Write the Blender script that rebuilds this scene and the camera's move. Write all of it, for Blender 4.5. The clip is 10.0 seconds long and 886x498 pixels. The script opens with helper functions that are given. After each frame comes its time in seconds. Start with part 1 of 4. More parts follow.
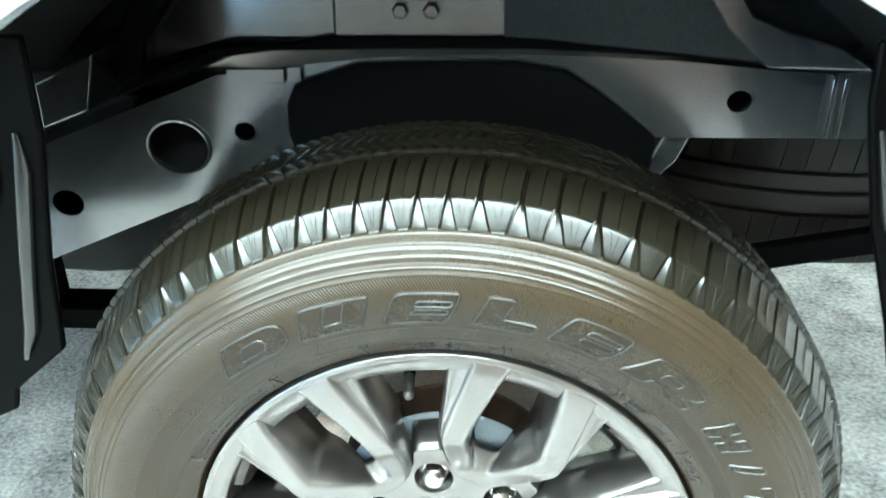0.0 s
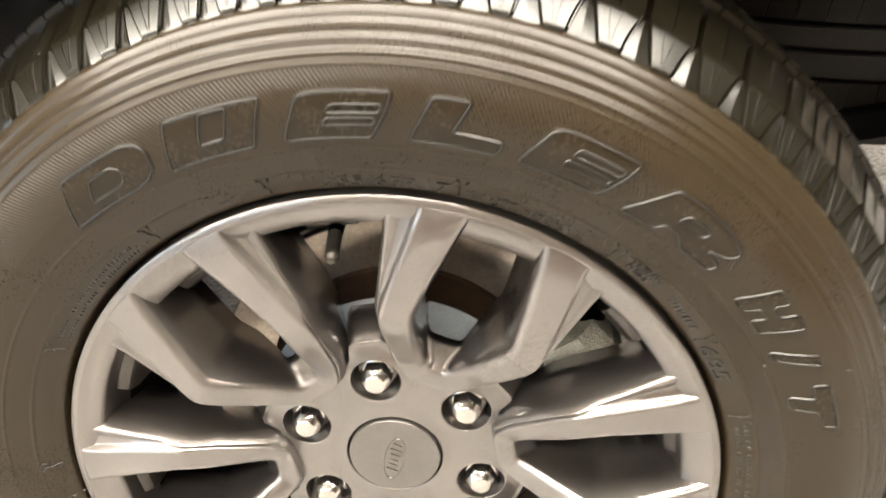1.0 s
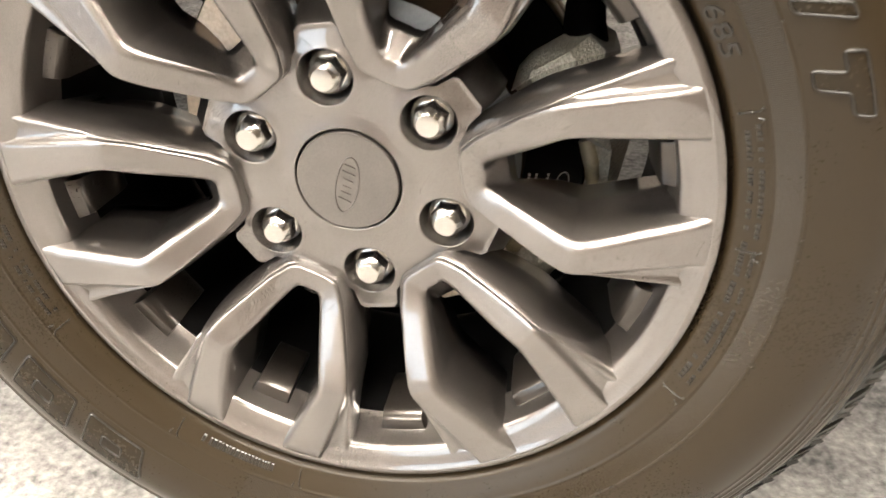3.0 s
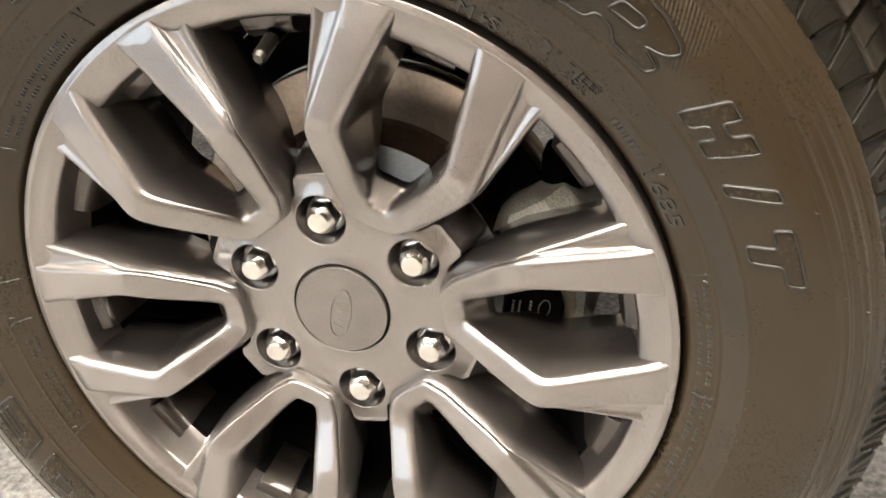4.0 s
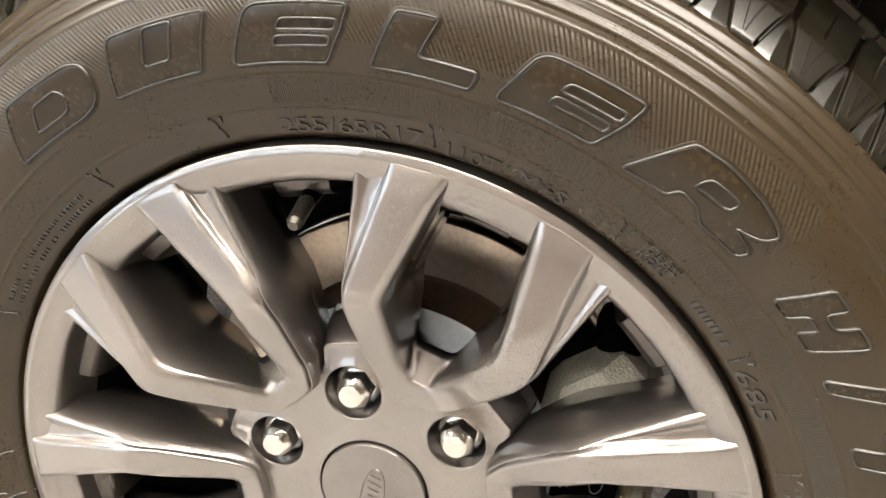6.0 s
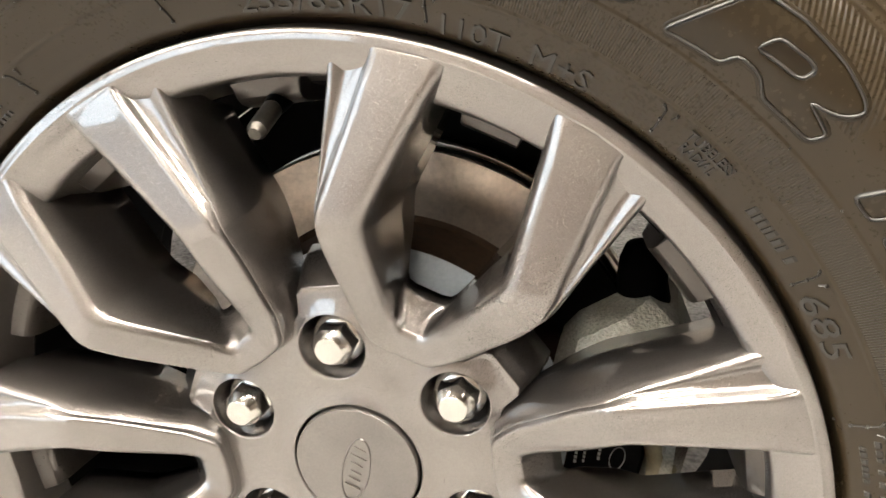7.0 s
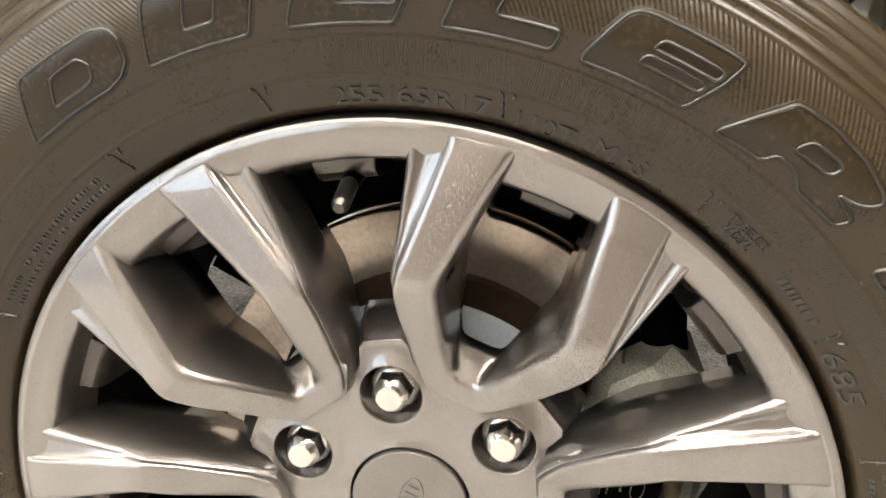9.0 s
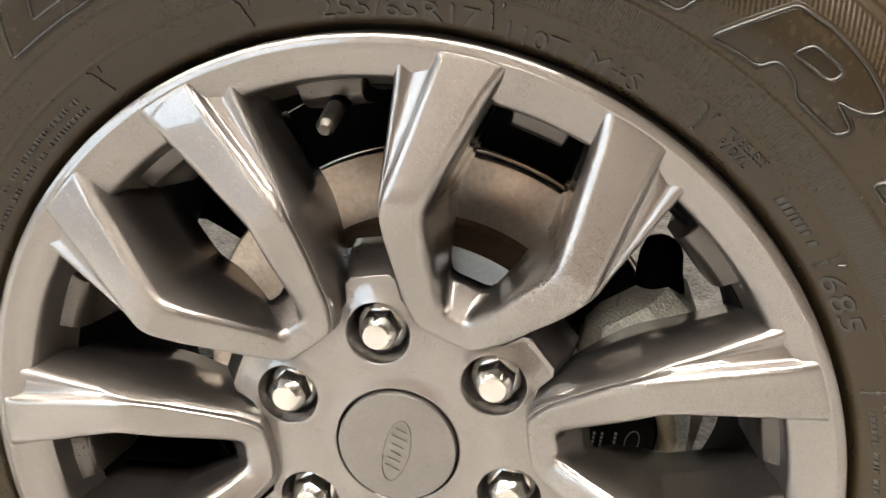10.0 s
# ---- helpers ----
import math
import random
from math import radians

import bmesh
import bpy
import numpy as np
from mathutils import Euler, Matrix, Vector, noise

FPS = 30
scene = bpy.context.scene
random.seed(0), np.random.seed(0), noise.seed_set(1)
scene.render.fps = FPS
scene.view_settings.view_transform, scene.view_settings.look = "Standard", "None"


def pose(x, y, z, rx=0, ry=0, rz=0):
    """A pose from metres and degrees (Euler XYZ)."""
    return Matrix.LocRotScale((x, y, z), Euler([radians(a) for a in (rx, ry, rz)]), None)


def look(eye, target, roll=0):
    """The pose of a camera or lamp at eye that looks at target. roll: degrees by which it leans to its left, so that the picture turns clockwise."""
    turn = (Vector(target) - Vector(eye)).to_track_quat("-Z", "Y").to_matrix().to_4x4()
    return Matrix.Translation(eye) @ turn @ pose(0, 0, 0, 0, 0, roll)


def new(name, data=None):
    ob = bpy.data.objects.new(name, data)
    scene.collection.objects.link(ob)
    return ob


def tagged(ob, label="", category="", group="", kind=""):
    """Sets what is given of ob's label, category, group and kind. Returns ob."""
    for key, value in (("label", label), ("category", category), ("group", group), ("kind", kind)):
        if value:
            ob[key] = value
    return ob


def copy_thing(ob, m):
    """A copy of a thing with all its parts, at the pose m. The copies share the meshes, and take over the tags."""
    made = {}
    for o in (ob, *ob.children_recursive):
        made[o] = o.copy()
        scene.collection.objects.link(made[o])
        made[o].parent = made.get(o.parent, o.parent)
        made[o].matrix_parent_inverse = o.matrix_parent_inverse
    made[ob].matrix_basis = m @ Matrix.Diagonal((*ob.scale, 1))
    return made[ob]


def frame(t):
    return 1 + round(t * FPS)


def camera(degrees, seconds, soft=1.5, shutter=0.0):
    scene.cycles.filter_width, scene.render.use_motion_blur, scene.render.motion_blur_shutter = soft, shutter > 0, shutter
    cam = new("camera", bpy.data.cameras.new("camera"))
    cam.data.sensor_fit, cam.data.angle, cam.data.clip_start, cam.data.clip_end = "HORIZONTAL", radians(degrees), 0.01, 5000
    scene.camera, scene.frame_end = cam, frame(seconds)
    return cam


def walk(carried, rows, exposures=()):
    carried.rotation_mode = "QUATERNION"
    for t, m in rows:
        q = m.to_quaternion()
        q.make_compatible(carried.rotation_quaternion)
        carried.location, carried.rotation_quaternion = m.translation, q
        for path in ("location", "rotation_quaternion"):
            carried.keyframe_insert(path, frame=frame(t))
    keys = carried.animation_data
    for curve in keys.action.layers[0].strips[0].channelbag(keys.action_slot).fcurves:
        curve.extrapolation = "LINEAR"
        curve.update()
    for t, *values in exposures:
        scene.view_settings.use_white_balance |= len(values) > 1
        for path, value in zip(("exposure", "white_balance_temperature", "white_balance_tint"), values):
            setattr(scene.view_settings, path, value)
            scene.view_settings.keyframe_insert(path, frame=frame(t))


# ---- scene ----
from mathutils.geometry import delaunay_2d_cdt

cam = camera(54.93, 10.0, shutter=0.35)
PATH = [
    (0, (0.0408, -0.5912, 1.0054), (0.0108, -0.1524, 0.7677), -0.72),
    (0.2, (0.0490, -0.5738, 0.9684), (0.0134, -0.1359, 0.7296), -1.44),
    (0.5, (0.0764, -0.5446, 0.9204), (0.0442, -0.1082, 0.6784), -0.45),
    (0.7, (0.0865, -0.5166, 0.8875), (0.0562, -0.0833, 0.6399), -0.57),
    (1, (0.0758, -0.4676, 0.8246), (0.0411, -0.0366, 0.5736), -0.78),
    (1.3, (0.0614, -0.4298, 0.7653), (0.0239, -0.0012, 0.5106), -0.70),
    (1.5, (0.0681, -0.4029, 0.7041), (0.0227, 0.0230, 0.4461), -0.11),
    (1.8, (0.0685, -0.3770, 0.6401), (0.0211, 0.0377, 0.3648), 0.06),
    (2, (0.0890, -0.3825, 0.5973), (0.0261, 0.0351, 0.3296), -0.37),
    (2.2, (0.0900, -0.4029, 0.5848), (0.0306, 0.0161, 0.3186), 0.18),
    (3.3, (0.1920, -0.4853, 0.6463), (0.0964, -0.0641, 0.3944), -0.08),
    (3.5, (0.2073, -0.4921, 0.6626), (0.1047, -0.0675, 0.4194), -0.14),
    (4, (0.1993, -0.4719, 0.6955), (0.0865, -0.0466, 0.4579), -0.47),
    (4.2, (0.1823, -0.4668, 0.6973), (0.0689, -0.0386, 0.4653), -0.32),
    (4.5, (0.1585, -0.4504, 0.7052), (0.0382, -0.0226, 0.4762), -0.60),
    (4.8, (0.1489, -0.4386, 0.7173), (0.0304, -0.0075, 0.4934), -0.48),
    (5, (0.1510, -0.4366, 0.7231), (0.0353, -0.0013, 0.5059), -0.28),
    (5.2, (0.1549, -0.4367, 0.7286), (0.0385, 0.0020, 0.5189), -0.16),
    (6.3, (0.1548, -0.3996, 0.6945), (0.0370, 0.0500, 0.5103), -0.26),
    (6.5, (0.1550, -0.3893, 0.6756), (0.0374, 0.0600, 0.4906), -0.31),
    (6.8, (0.1453, -0.3709, 0.6501), (0.0266, 0.0793, 0.4676), -0.59),
    (7, (0.1386, -0.3589, 0.6438), (0.0246, 0.0935, 0.4639), -0.49),
    (7.3, (0.1379, -0.3517, 0.6415), (0.0355, 0.1053, 0.4664), -0.12),
    (7.5, (0.1443, -0.3428, 0.6402), (0.0428, 0.1149, 0.4665), 0.02),
    (7.8, (0.1402, -0.3355, 0.6436), (0.0459, 0.1243, 0.4713), -0.02),
    (8, (0.1332, -0.3418, 0.6513), (0.0455, 0.1201, 0.4814), 0.01),
    (8.2, (0.1275, -0.3591, 0.6632), (0.0412, 0.1049, 0.4979), 0.16),
    (8.5, (0.1128, -0.3949, 0.6865), (0.0243, 0.0678, 0.5188), 0.14),
    (8.8, (0.0983, -0.4103, 0.6879), (0.0120, 0.0526, 0.5199), 0.34),
    (9, (0.0915, -0.4071, 0.6790), (0.0079, 0.0563, 0.5109), 0.63),
    (9.2, (0.0904, -0.4020, 0.6616), (0.0102, 0.0619, 0.4930), 0.86),
    (9.5, (0.0924, -0.3927, 0.6370), (0.0132, 0.0715, 0.4689), 1.19),
    (9.8, (0.0996, -0.3974, 0.6368), (0.0170, 0.0665, 0.4696), 1.04),
    (10, (0.0986, -0.4075, 0.6373), (0.0140, 0.0574, 0.4738), 1.03),
]
EXPOSURES = [(0.0, 2.9, 4800, -12), (0.4, 2.75, 5250, -9), (0.7, 2.35, 6000, 2), (1.0, 2.12, 6350, 9), (1.6, 2.25, 6350, 10), (4.0, 1.91, 6300, 11), (6.5, 2.17, 6250, 10), (7.5, 2.08, 6220, 9), (8.5, 2.12, 6220, 9), (10.0, 2.04, 6170, 9)]
LAMP = 16.0
DAY = 1.5
world = bpy.data.worlds.new("world")
world.use_nodes = True
world.node_tree.nodes["Background"].inputs["Color"].default_value = (0.05, 0.05, 0.05, 1)
world.node_tree.nodes["Background"].inputs["Strength"].default_value = 0.3
scene.world = world
walk(cam, [(t, look(e, g, r)) for t, e, g, r in PATH], EXPOSURES)

# ---------------------------------------------------------------- helpers
ZC = 0.374            # height of the wheel's axle; the wheel lies across y, its outside towards -y
UNIT0 = 9.2           # angle of the first spoke pair's axis
YM = 0.0755           # middle plane of the tyre


def polar(r, ang, y):
    a = radians(ang)
    return Vector((r * math.cos(a), y, ZC + r * math.sin(a)))


def part(name, bm, material, parent=None, label="", smooth=35, bevel=0.0, segments=2):
    """Link a bmesh as one mesh object."""
    mesh = bpy.data.meshes.new(name)
    bm.to_mesh(mesh)
    bm.free()
    if smooth:
        for p in mesh.polygons:
            p.use_smooth = True
        mesh.set_sharp_from_angle(angle=radians(smooth))
    mesh.materials.append(material)
    ob = new(name, mesh)
    if parent:
        ob.parent = parent
    if label:
        ob["label"] = label
    if bevel < 0:
        ob.modifiers.new("even", "WEIGHTED_NORMAL").keep_sharp = False
    if bevel > 0:
        m = ob.modifiers.new("bevel", "BEVEL")
        m.width, m.segments, m.limit_method, m.angle_limit = bevel, segments, "ANGLE", radians(28)
    return ob


def thing(name, label, category, group=""):
    return tagged(new(name), label, category, group)


def box(bm, x0, x1, y0, y1, z0, z1, m=None):
    vs = [bm.verts.new(Vector((x, y, z)) if m is None else m @ Vector((x, y, z))) for x in (x0, x1) for y in (y0, y1) for z in (z0, z1)]
    for f in ((0, 1, 3, 2), (4, 6, 7, 5), (0, 4, 5, 1), (2, 3, 7, 6), (0, 2, 6, 4), (1, 5, 7, 3)):
        bm.faces.new([vs[i] for i in f])
    return vs


def tidy(bm):
    bmesh.ops.remove_doubles(bm, verts=bm.verts, dist=1e-6)
    bmesh.ops.recalc_face_normals(bm, faces=bm.faces)
    return bm


def grid(bm, rows, wrap_rows=False, wrap_cols=False):
    """Quads between rows of places."""
    vs = [[bm.verts.new(p) for p in row] for row in rows]
    n, m = len(vs), len(vs[0])
    for i in range(n if wrap_rows else n - 1):
        for j in range(m if wrap_cols else m - 1):
            a, b, c, d = vs[i][j], vs[(i + 1) % n][j], vs[(i + 1) % n][(j + 1) % m], vs[i][(j + 1) % m]
            bm.faces.new((a, b, c, d))
    return vs


def lathe(profile, segs=240, a0=0.0, a1=360.0, closed=True):
    """A ring about the wheel's axle from a profile of (r, y)."""
    bm = bmesh.new()
    full = abs(a1 - a0 - 360) < 1e-6
    count = segs if full else segs + 1
    rows = [[polar(r, a0 + (a1 - a0) * i / segs, y) for r, y in profile] for i in range(count)]
    vs = grid(bm, rows, wrap_rows=full, wrap_cols=closed)
    if not full and closed:
        bm.faces.new(vs[0])
        bm.faces.new(vs[-1])
    return tidy(bm)


def prism(bm, outline, y0, y1, m=None):
    """Extrude an outline of (x, z) from y0 to y1."""
    a = [bm.verts.new((x, y0, z)) for x, z in outline]
    b = [bm.verts.new((x, y1, z)) for x, z in outline]
    bm.faces.new(a)
    bm.faces.new(b)
    for i in range(len(a)):
        j = (i + 1) % len(a)
        bm.faces.new((a[i], a[j], b[j], b[i]))
    if m is not None:
        bmesh.ops.transform(bm, matrix=m, verts=a + b)
    return a + b


def tube(bm, path, radii, sides=12, caps=True):
    """A round bar along places, with a radius at each."""
    rows = []
    for i, p in enumerate(path):
        d = (Vector(path[min(i + 1, len(path) - 1)]) - Vector(path[max(i - 1, 0)])).normalized()
        side = d.cross(Vector((0.13, 0.31, 1))).normalized()
        up = side.cross(d)
        rows.append([Vector(p) + radii[i] * (math.cos(k * math.tau / sides) * side + math.sin(k * math.tau / sides) * up) for k in range(sides)])
    vs = grid(bm, rows, wrap_cols=True)
    if caps:
        bm.faces.new(vs[0])
        bm.faces.new(vs[-1])


# ---------------------------------------------------------------- materials
def material(name, colour, rough=0.5, metal=0.0, vary=0.15, scale=40.0, fine=400.0, bump=0.0, coat=0.0, second=None, rough_vary=0.1, distance=0.001, specular=0.5, flake=0.0, spread=0.5, coat_ior=1.5):
    """Principled surface with colour and gloss that vary at two scales."""
    mat = bpy.data.materials.new(name)
    mat.use_nodes = True
    nt = mat.node_tree
    bsdf = nt.nodes["Principled BSDF"]
    co = nt.nodes.new("ShaderNodeTexCoord")

    def cloud(s, detail):
        n = nt.nodes.new("ShaderNodeTexNoise")
        n.inputs["Scale"].default_value, n.inputs["Detail"].default_value = s, detail
        nt.links.new(co.outputs["Object"], n.inputs["Vector"])
        return n

    big, small = cloud(scale, 4.0), cloud(fine, 2.0)
    mixed = nt.nodes.new("ShaderNodeMath")
    mixed.operation = "MULTIPLY_ADD"
    mixed.inputs[1].default_value = 0.5
    nt.links.new(small.outputs["Fac"], mixed.inputs[0])
    half = nt.nodes.new("ShaderNodeMath")
    half.operation = "MULTIPLY"
    half.inputs[1].default_value = 0.5
    nt.links.new(big.outputs["Fac"], half.inputs[0])
    nt.links.new(half.outputs[0], mixed.inputs[2])
    ramp = nt.nodes.new("ShaderNodeValToRGB")
    low, high = ramp.color_ramp.elements
    low.position, high.position = 0.32, 0.68
    other = second or [c * (1 + vary) for c in colour]
    low.color, high.color = (*[c * (1 - vary) for c in colour], 1), (*other, 1)
    nt.links.new(mixed.outputs[0], ramp.inputs["Fac"])
    if flake:
        cell = nt.nodes.new("ShaderNodeTexVoronoi")
        cell.inputs["Scale"].default_value = 5400.0
        nt.links.new(co.outputs["Object"], cell.inputs["Vector"])
        sep = nt.nodes.new("ShaderNodeSeparateColor")
        nt.links.new(cell.outputs["Color"], sep.inputs[0])
        power = nt.nodes.new("ShaderNodeMapRange")
        power.inputs["To Min"].default_value, power.inputs["To Max"].default_value = 1 - flake, 1 + flake * 1.3
        nt.links.new(sep.outputs[0], power.inputs["Value"])
        tint = nt.nodes.new("ShaderNodeVectorMath")
        tint.operation = "SCALE"
        nt.links.new(ramp.outputs["Color"], tint.inputs[0])
        nt.links.new(power.outputs[0], tint.inputs["Scale"])
        nt.links.new(tint.outputs[0], bsdf.inputs["Base Color"])
        # each flake lies at a slightly different tilt under the clear coat
        centred = nt.nodes.new("ShaderNodeVectorMath")
        centred.operation = "SUBTRACT"
        centred.inputs[1].default_value = (0.5, 0.5, 0.5)
        nt.links.new(cell.outputs["Color"], centred.inputs[0])
        few = nt.nodes.new("ShaderNodeMath")
        few.operation = "POWER"
        few.inputs[1].default_value = 5.0
        nt.links.new(sep.outputs[2], few.inputs[0])
        steep = nt.nodes.new("ShaderNodeMapRange")
        steep.inputs["To Min"].default_value, steep.inputs["To Max"].default_value = spread, 1.1
        nt.links.new(few.outputs[0], steep.inputs["Value"])
        scaled = nt.nodes.new("ShaderNodeVectorMath")
        scaled.operation = "SCALE"
        nt.links.new(centred.outputs[0], scaled.inputs[0])
        nt.links.new(steep.outputs[0], scaled.inputs["Scale"])
        tilt = nt.nodes.new("ShaderNodeVectorMath")
        tilt.operation = "ADD"
        nt.links.new(scaled.outputs[0], tilt.inputs[0])
        nt.links.new(co.outputs["Normal"], tilt.inputs[1])
        level = nt.nodes.new("ShaderNodeVectorMath")
        level.operation = "NORMALIZE"
        nt.links.new(tilt.outputs[0], level.inputs[0])
        nt.links.new(level.outputs[0], bsdf.inputs["Normal"])
    else:
        nt.links.new(ramp.outputs["Color"], bsdf.inputs["Base Color"])
    span = nt.nodes.new("ShaderNodeMapRange")
    span.inputs["To Min"].default_value, span.inputs["To Max"].default_value = max(0.02, rough - rough_vary), min(1, rough + rough_vary)
    nt.links.new(mixed.outputs[0], span.inputs["Value"])
    nt.links.new(span.outputs[0], bsdf.inputs["Roughness"])
    bsdf.inputs["Metallic"].default_value = metal
    bsdf.inputs["Coat Weight"].default_value = coat
    bsdf.inputs["Coat Roughness"].default_value = 0.03
    bsdf.inputs["Coat IOR"].default_value = coat_ior
    bsdf.inputs["Specular IOR Level"].default_value = specular
    if bump:
        b = nt.nodes.new("ShaderNodeBump")
        b.inputs["Strength"].default_value, b.inputs["Distance"].default_value = bump, distance
        nt.links.new(small.outputs["Fac"], b.inputs["Height"])
        nt.links.new(b.outputs["Normal"], bsdf.inputs["Normal"])
    return mat


def glow(name, colour, strength):
    mat = bpy.data.materials.new(name)
    mat.use_nodes = True
    nt = mat.node_tree
    nt.nodes.clear()
    out, em = nt.nodes.new("ShaderNodeOutputMaterial"), nt.nodes.new("ShaderNodeEmission")
    em.inputs["Color"].default_value, em.inputs["Strength"].default_value = (*colour, 1), strength
    nt.links.new(em.outputs[0], out.inputs["Surface"])
    return mat


def rubber_sidewall():
    """Black rubber with fine radial hatching in two bands of the sidewall."""
    mat = material("sidewall_rubber", (0.0190, 0.0133, 0.0068), rough=0.28, vary=0.05, scale=14, fine=600, bump=0.05, rough_vary=0.03, specular=0.26)
    nt = mat.node_tree
    bsdf = nt.nodes["Principled BSDF"]
    co = nt.nodes.new("ShaderNodeTexCoord")
    sep = nt.nodes.new("ShaderNodeSeparateXYZ")
    nt.links.new(co.outputs["Object"], sep.inputs[0])

    def calc(op, a, b=None):
        n = nt.nodes.new("ShaderNodeMath")
        n.operation = op
        for k, v in enumerate((a, b)):
            if v is None:
                continue
            if isinstance(v, (int, float)):
                n.inputs[k].default_value = v
            else:
                nt.links.new(v, n.inputs[k])
        return n.outputs[0]

    z = calc("SUBTRACT", sep.outputs["Z"], ZC)
    ang = calc("ARCTAN2", z, sep.outputs["X"])
    rad = calc("SQRT", calc("ADD", calc("MULTIPLY", z, z), calc("MULTIPLY", sep.outputs["X"], sep.outputs["X"])))

    def band(lo, hi):
        return calc("MULTIPLY", calc("GREATER_THAN", rad, lo), calc("LESS_THAN", rad, hi))

    coarse = calc("MULTIPLY", calc("SINE", calc("MULTIPLY", ang, 1450.0)), band(0.2535, 0.2672))
    fine = calc("MULTIPLY", calc("MULTIPLY", calc("SINE", calc("ADD", calc("MULTIPLY", ang, 760.0), calc("MULTIPLY", rad, -1650.0))), band(0.2850, 0.3135)), 0.5)
    right = calc("LESS_THAN", ang, 1.68)
    left = calc("GREATER_THAN", ang, -1.9)
    fine = calc("MULTIPLY", fine, calc("GREATER_THAN", ang, 0.77))
    height = calc("ADD", calc("MULTIPLY", calc("MULTIPLY", coarse, 0.55), calc("MULTIPLY", right, left)), fine)
    b = nt.nodes.new("ShaderNodeBump")
    b.inputs["Strength"].default_value, b.inputs["Distance"].default_value = 0.6, 0.0004
    nt.links.new(height, b.inputs["Height"])
    nt.links.new(b.outputs["Normal"], bsdf.inputs["Normal"])
    return mat


def carpet():
    mat = material("grey_carpet", (0.235, 0.23, 0.235), rough=0.95, vary=0.6, scale=11.0, fine=110, bump=0.8, second=(0.52, 0.50, 0.475), distance=0.004, specular=0.2)
    return mat


M_RUBBER = rubber_sidewall()
M_TREAD = material("tread_rubber", (0.0062, 0.0053, 0.0031), specular=0.30, rough=0.21, vary=0.2, scale=30, fine=500, bump=0.03)
M_SPARE = material("dull_tread_rubber", (0.0075, 0.0060, 0.0045), specular=0.18, rough=0.5, vary=0.3, scale=30, fine=400, bump=0.2)
M_FIELD = material("smooth_moulded_rubber", (0.0150, 0.0105, 0.0053), specular=0.23, rough=0.26, vary=0.2, scale=50, fine=400)
M_MARGIN = material("smooth_rubber_margin", (0.0135, 0.0096, 0.0052), specular=0.22, rough=0.28, vary=0.2, scale=20, fine=300, rough_vary=0.03)
M_MARK = material("moulded_rubber", (0.0145, 0.0128, 0.0105), specular=0.45, rough=0.32, vary=0.12, scale=60, fine=500)
M_ALLOY = material("grey_metallic_paint", (0.137, 0.123, 0.113), rough=0.28, metal=0.83, vary=0.05, scale=9, fine=2000, coat=1.0, rough_vary=0.03, flake=0.22, spread=0.13, coat_ior=1.7)
# bosses: the rim's paint made darker, shade in the windows put into the colour
M_WELL = material("shaded_boss_paint", (0.05, 0.043, 0.037), rough=0.3, metal=0.7, vary=0.1, scale=12, fine=900, coat=0.5)
# rim well: the shade behind the spokes is put into this near-black colour
M_BARREL = material("shaded_alloy", (0.004, 0.004, 0.004), specular=0.05, rough=0.6, metal=0.0, vary=0.2, scale=12, fine=700)
M_CAP = material("satin_grey_cap", (0.092, 0.082, 0.074), rough=0.32, metal=0.6, vary=0.15, scale=40, fine=900, coat=1.0, coat_ior=1.6)
M_CHROME = material("chrome", (0.47, 0.455, 0.43), rough=0.2, metal=1.0, vary=0.05, scale=60, fine=900, rough_vary=0.05)
M_DISC = material("machined_steel", (0.50, 0.435, 0.36), rough=0.30, metal=0.9, vary=0.22, scale=16, fine=300, rough_vary=0.04)
M_DISC.node_tree.nodes["Principled BSDF"].inputs["Anisotropic"].default_value = 0.75
ring_way = M_DISC.node_tree.nodes.new("ShaderNodeTangent")
ring_way.direction_type, ring_way.axis = "RADIAL", "Y"
M_DISC.node_tree.links.new(ring_way.outputs[0], M_DISC.node_tree.nodes["Principled BSDF"].inputs["Tangent"])
# disc neck: rust brown, with the shade of its recess put into the colour
M_NECK = material("shaded_rust", (0.028, 0.017, 0.010), rough=0.8, vary=0.4, scale=25, fine=220, specular=0.1)
M_HAT = material("grey_blue_coating", (0.30, 0.33, 0.36), rough=0.5, vary=0.12, scale=20, fine=400)
M_CAST = material("zinc_cast_iron", (0.31, 0.29, 0.24), rough=0.5, metal=0.4, vary=0.4, scale=45, fine=600, bump=0.8, distance=0.0015)
M_VALVE = material("dull_valve_metal", (0.06, 0.055, 0.047), rough=0.35, metal=0.8, vary=0.3, scale=200, fine=900)
M_BRASS = material("yellow_zinc", (0.24, 0.205, 0.135), rough=0.48, metal=0.3, vary=0.2, scale=30, fine=300)
M_BLACK = material("black_plastic", (0.0006, 0.0006, 0.0006), specular=0.03, rough=0.36, vary=0.3, scale=8, fine=200, bump=0.08)
M_GLOSS = material("polished_black_plastic", (0.0025, 0.0025, 0.0026), specular=0.55, rough=0.24, vary=0.2, scale=8, fine=200)
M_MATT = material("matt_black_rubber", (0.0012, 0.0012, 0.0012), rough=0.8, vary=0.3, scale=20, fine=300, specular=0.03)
M_LINER = material("black_liner_felt", (0.017, 0.017, 0.017), specular=0.15, rough=0.6, vary=0.3, scale=9, fine=300, bump=0.3)
M_FRAME = material("black_frame_paint", (0.125, 0.126, 0.128), rough=0.18, metal=0.87, vary=0.06, scale=5, fine=90, rough_vary=0.03)
M_WHITE = material("white_body_paint", (0.78, 0.79, 0.80), rough=0.25, vary=0.02, scale=4, fine=60, coat=1.0)
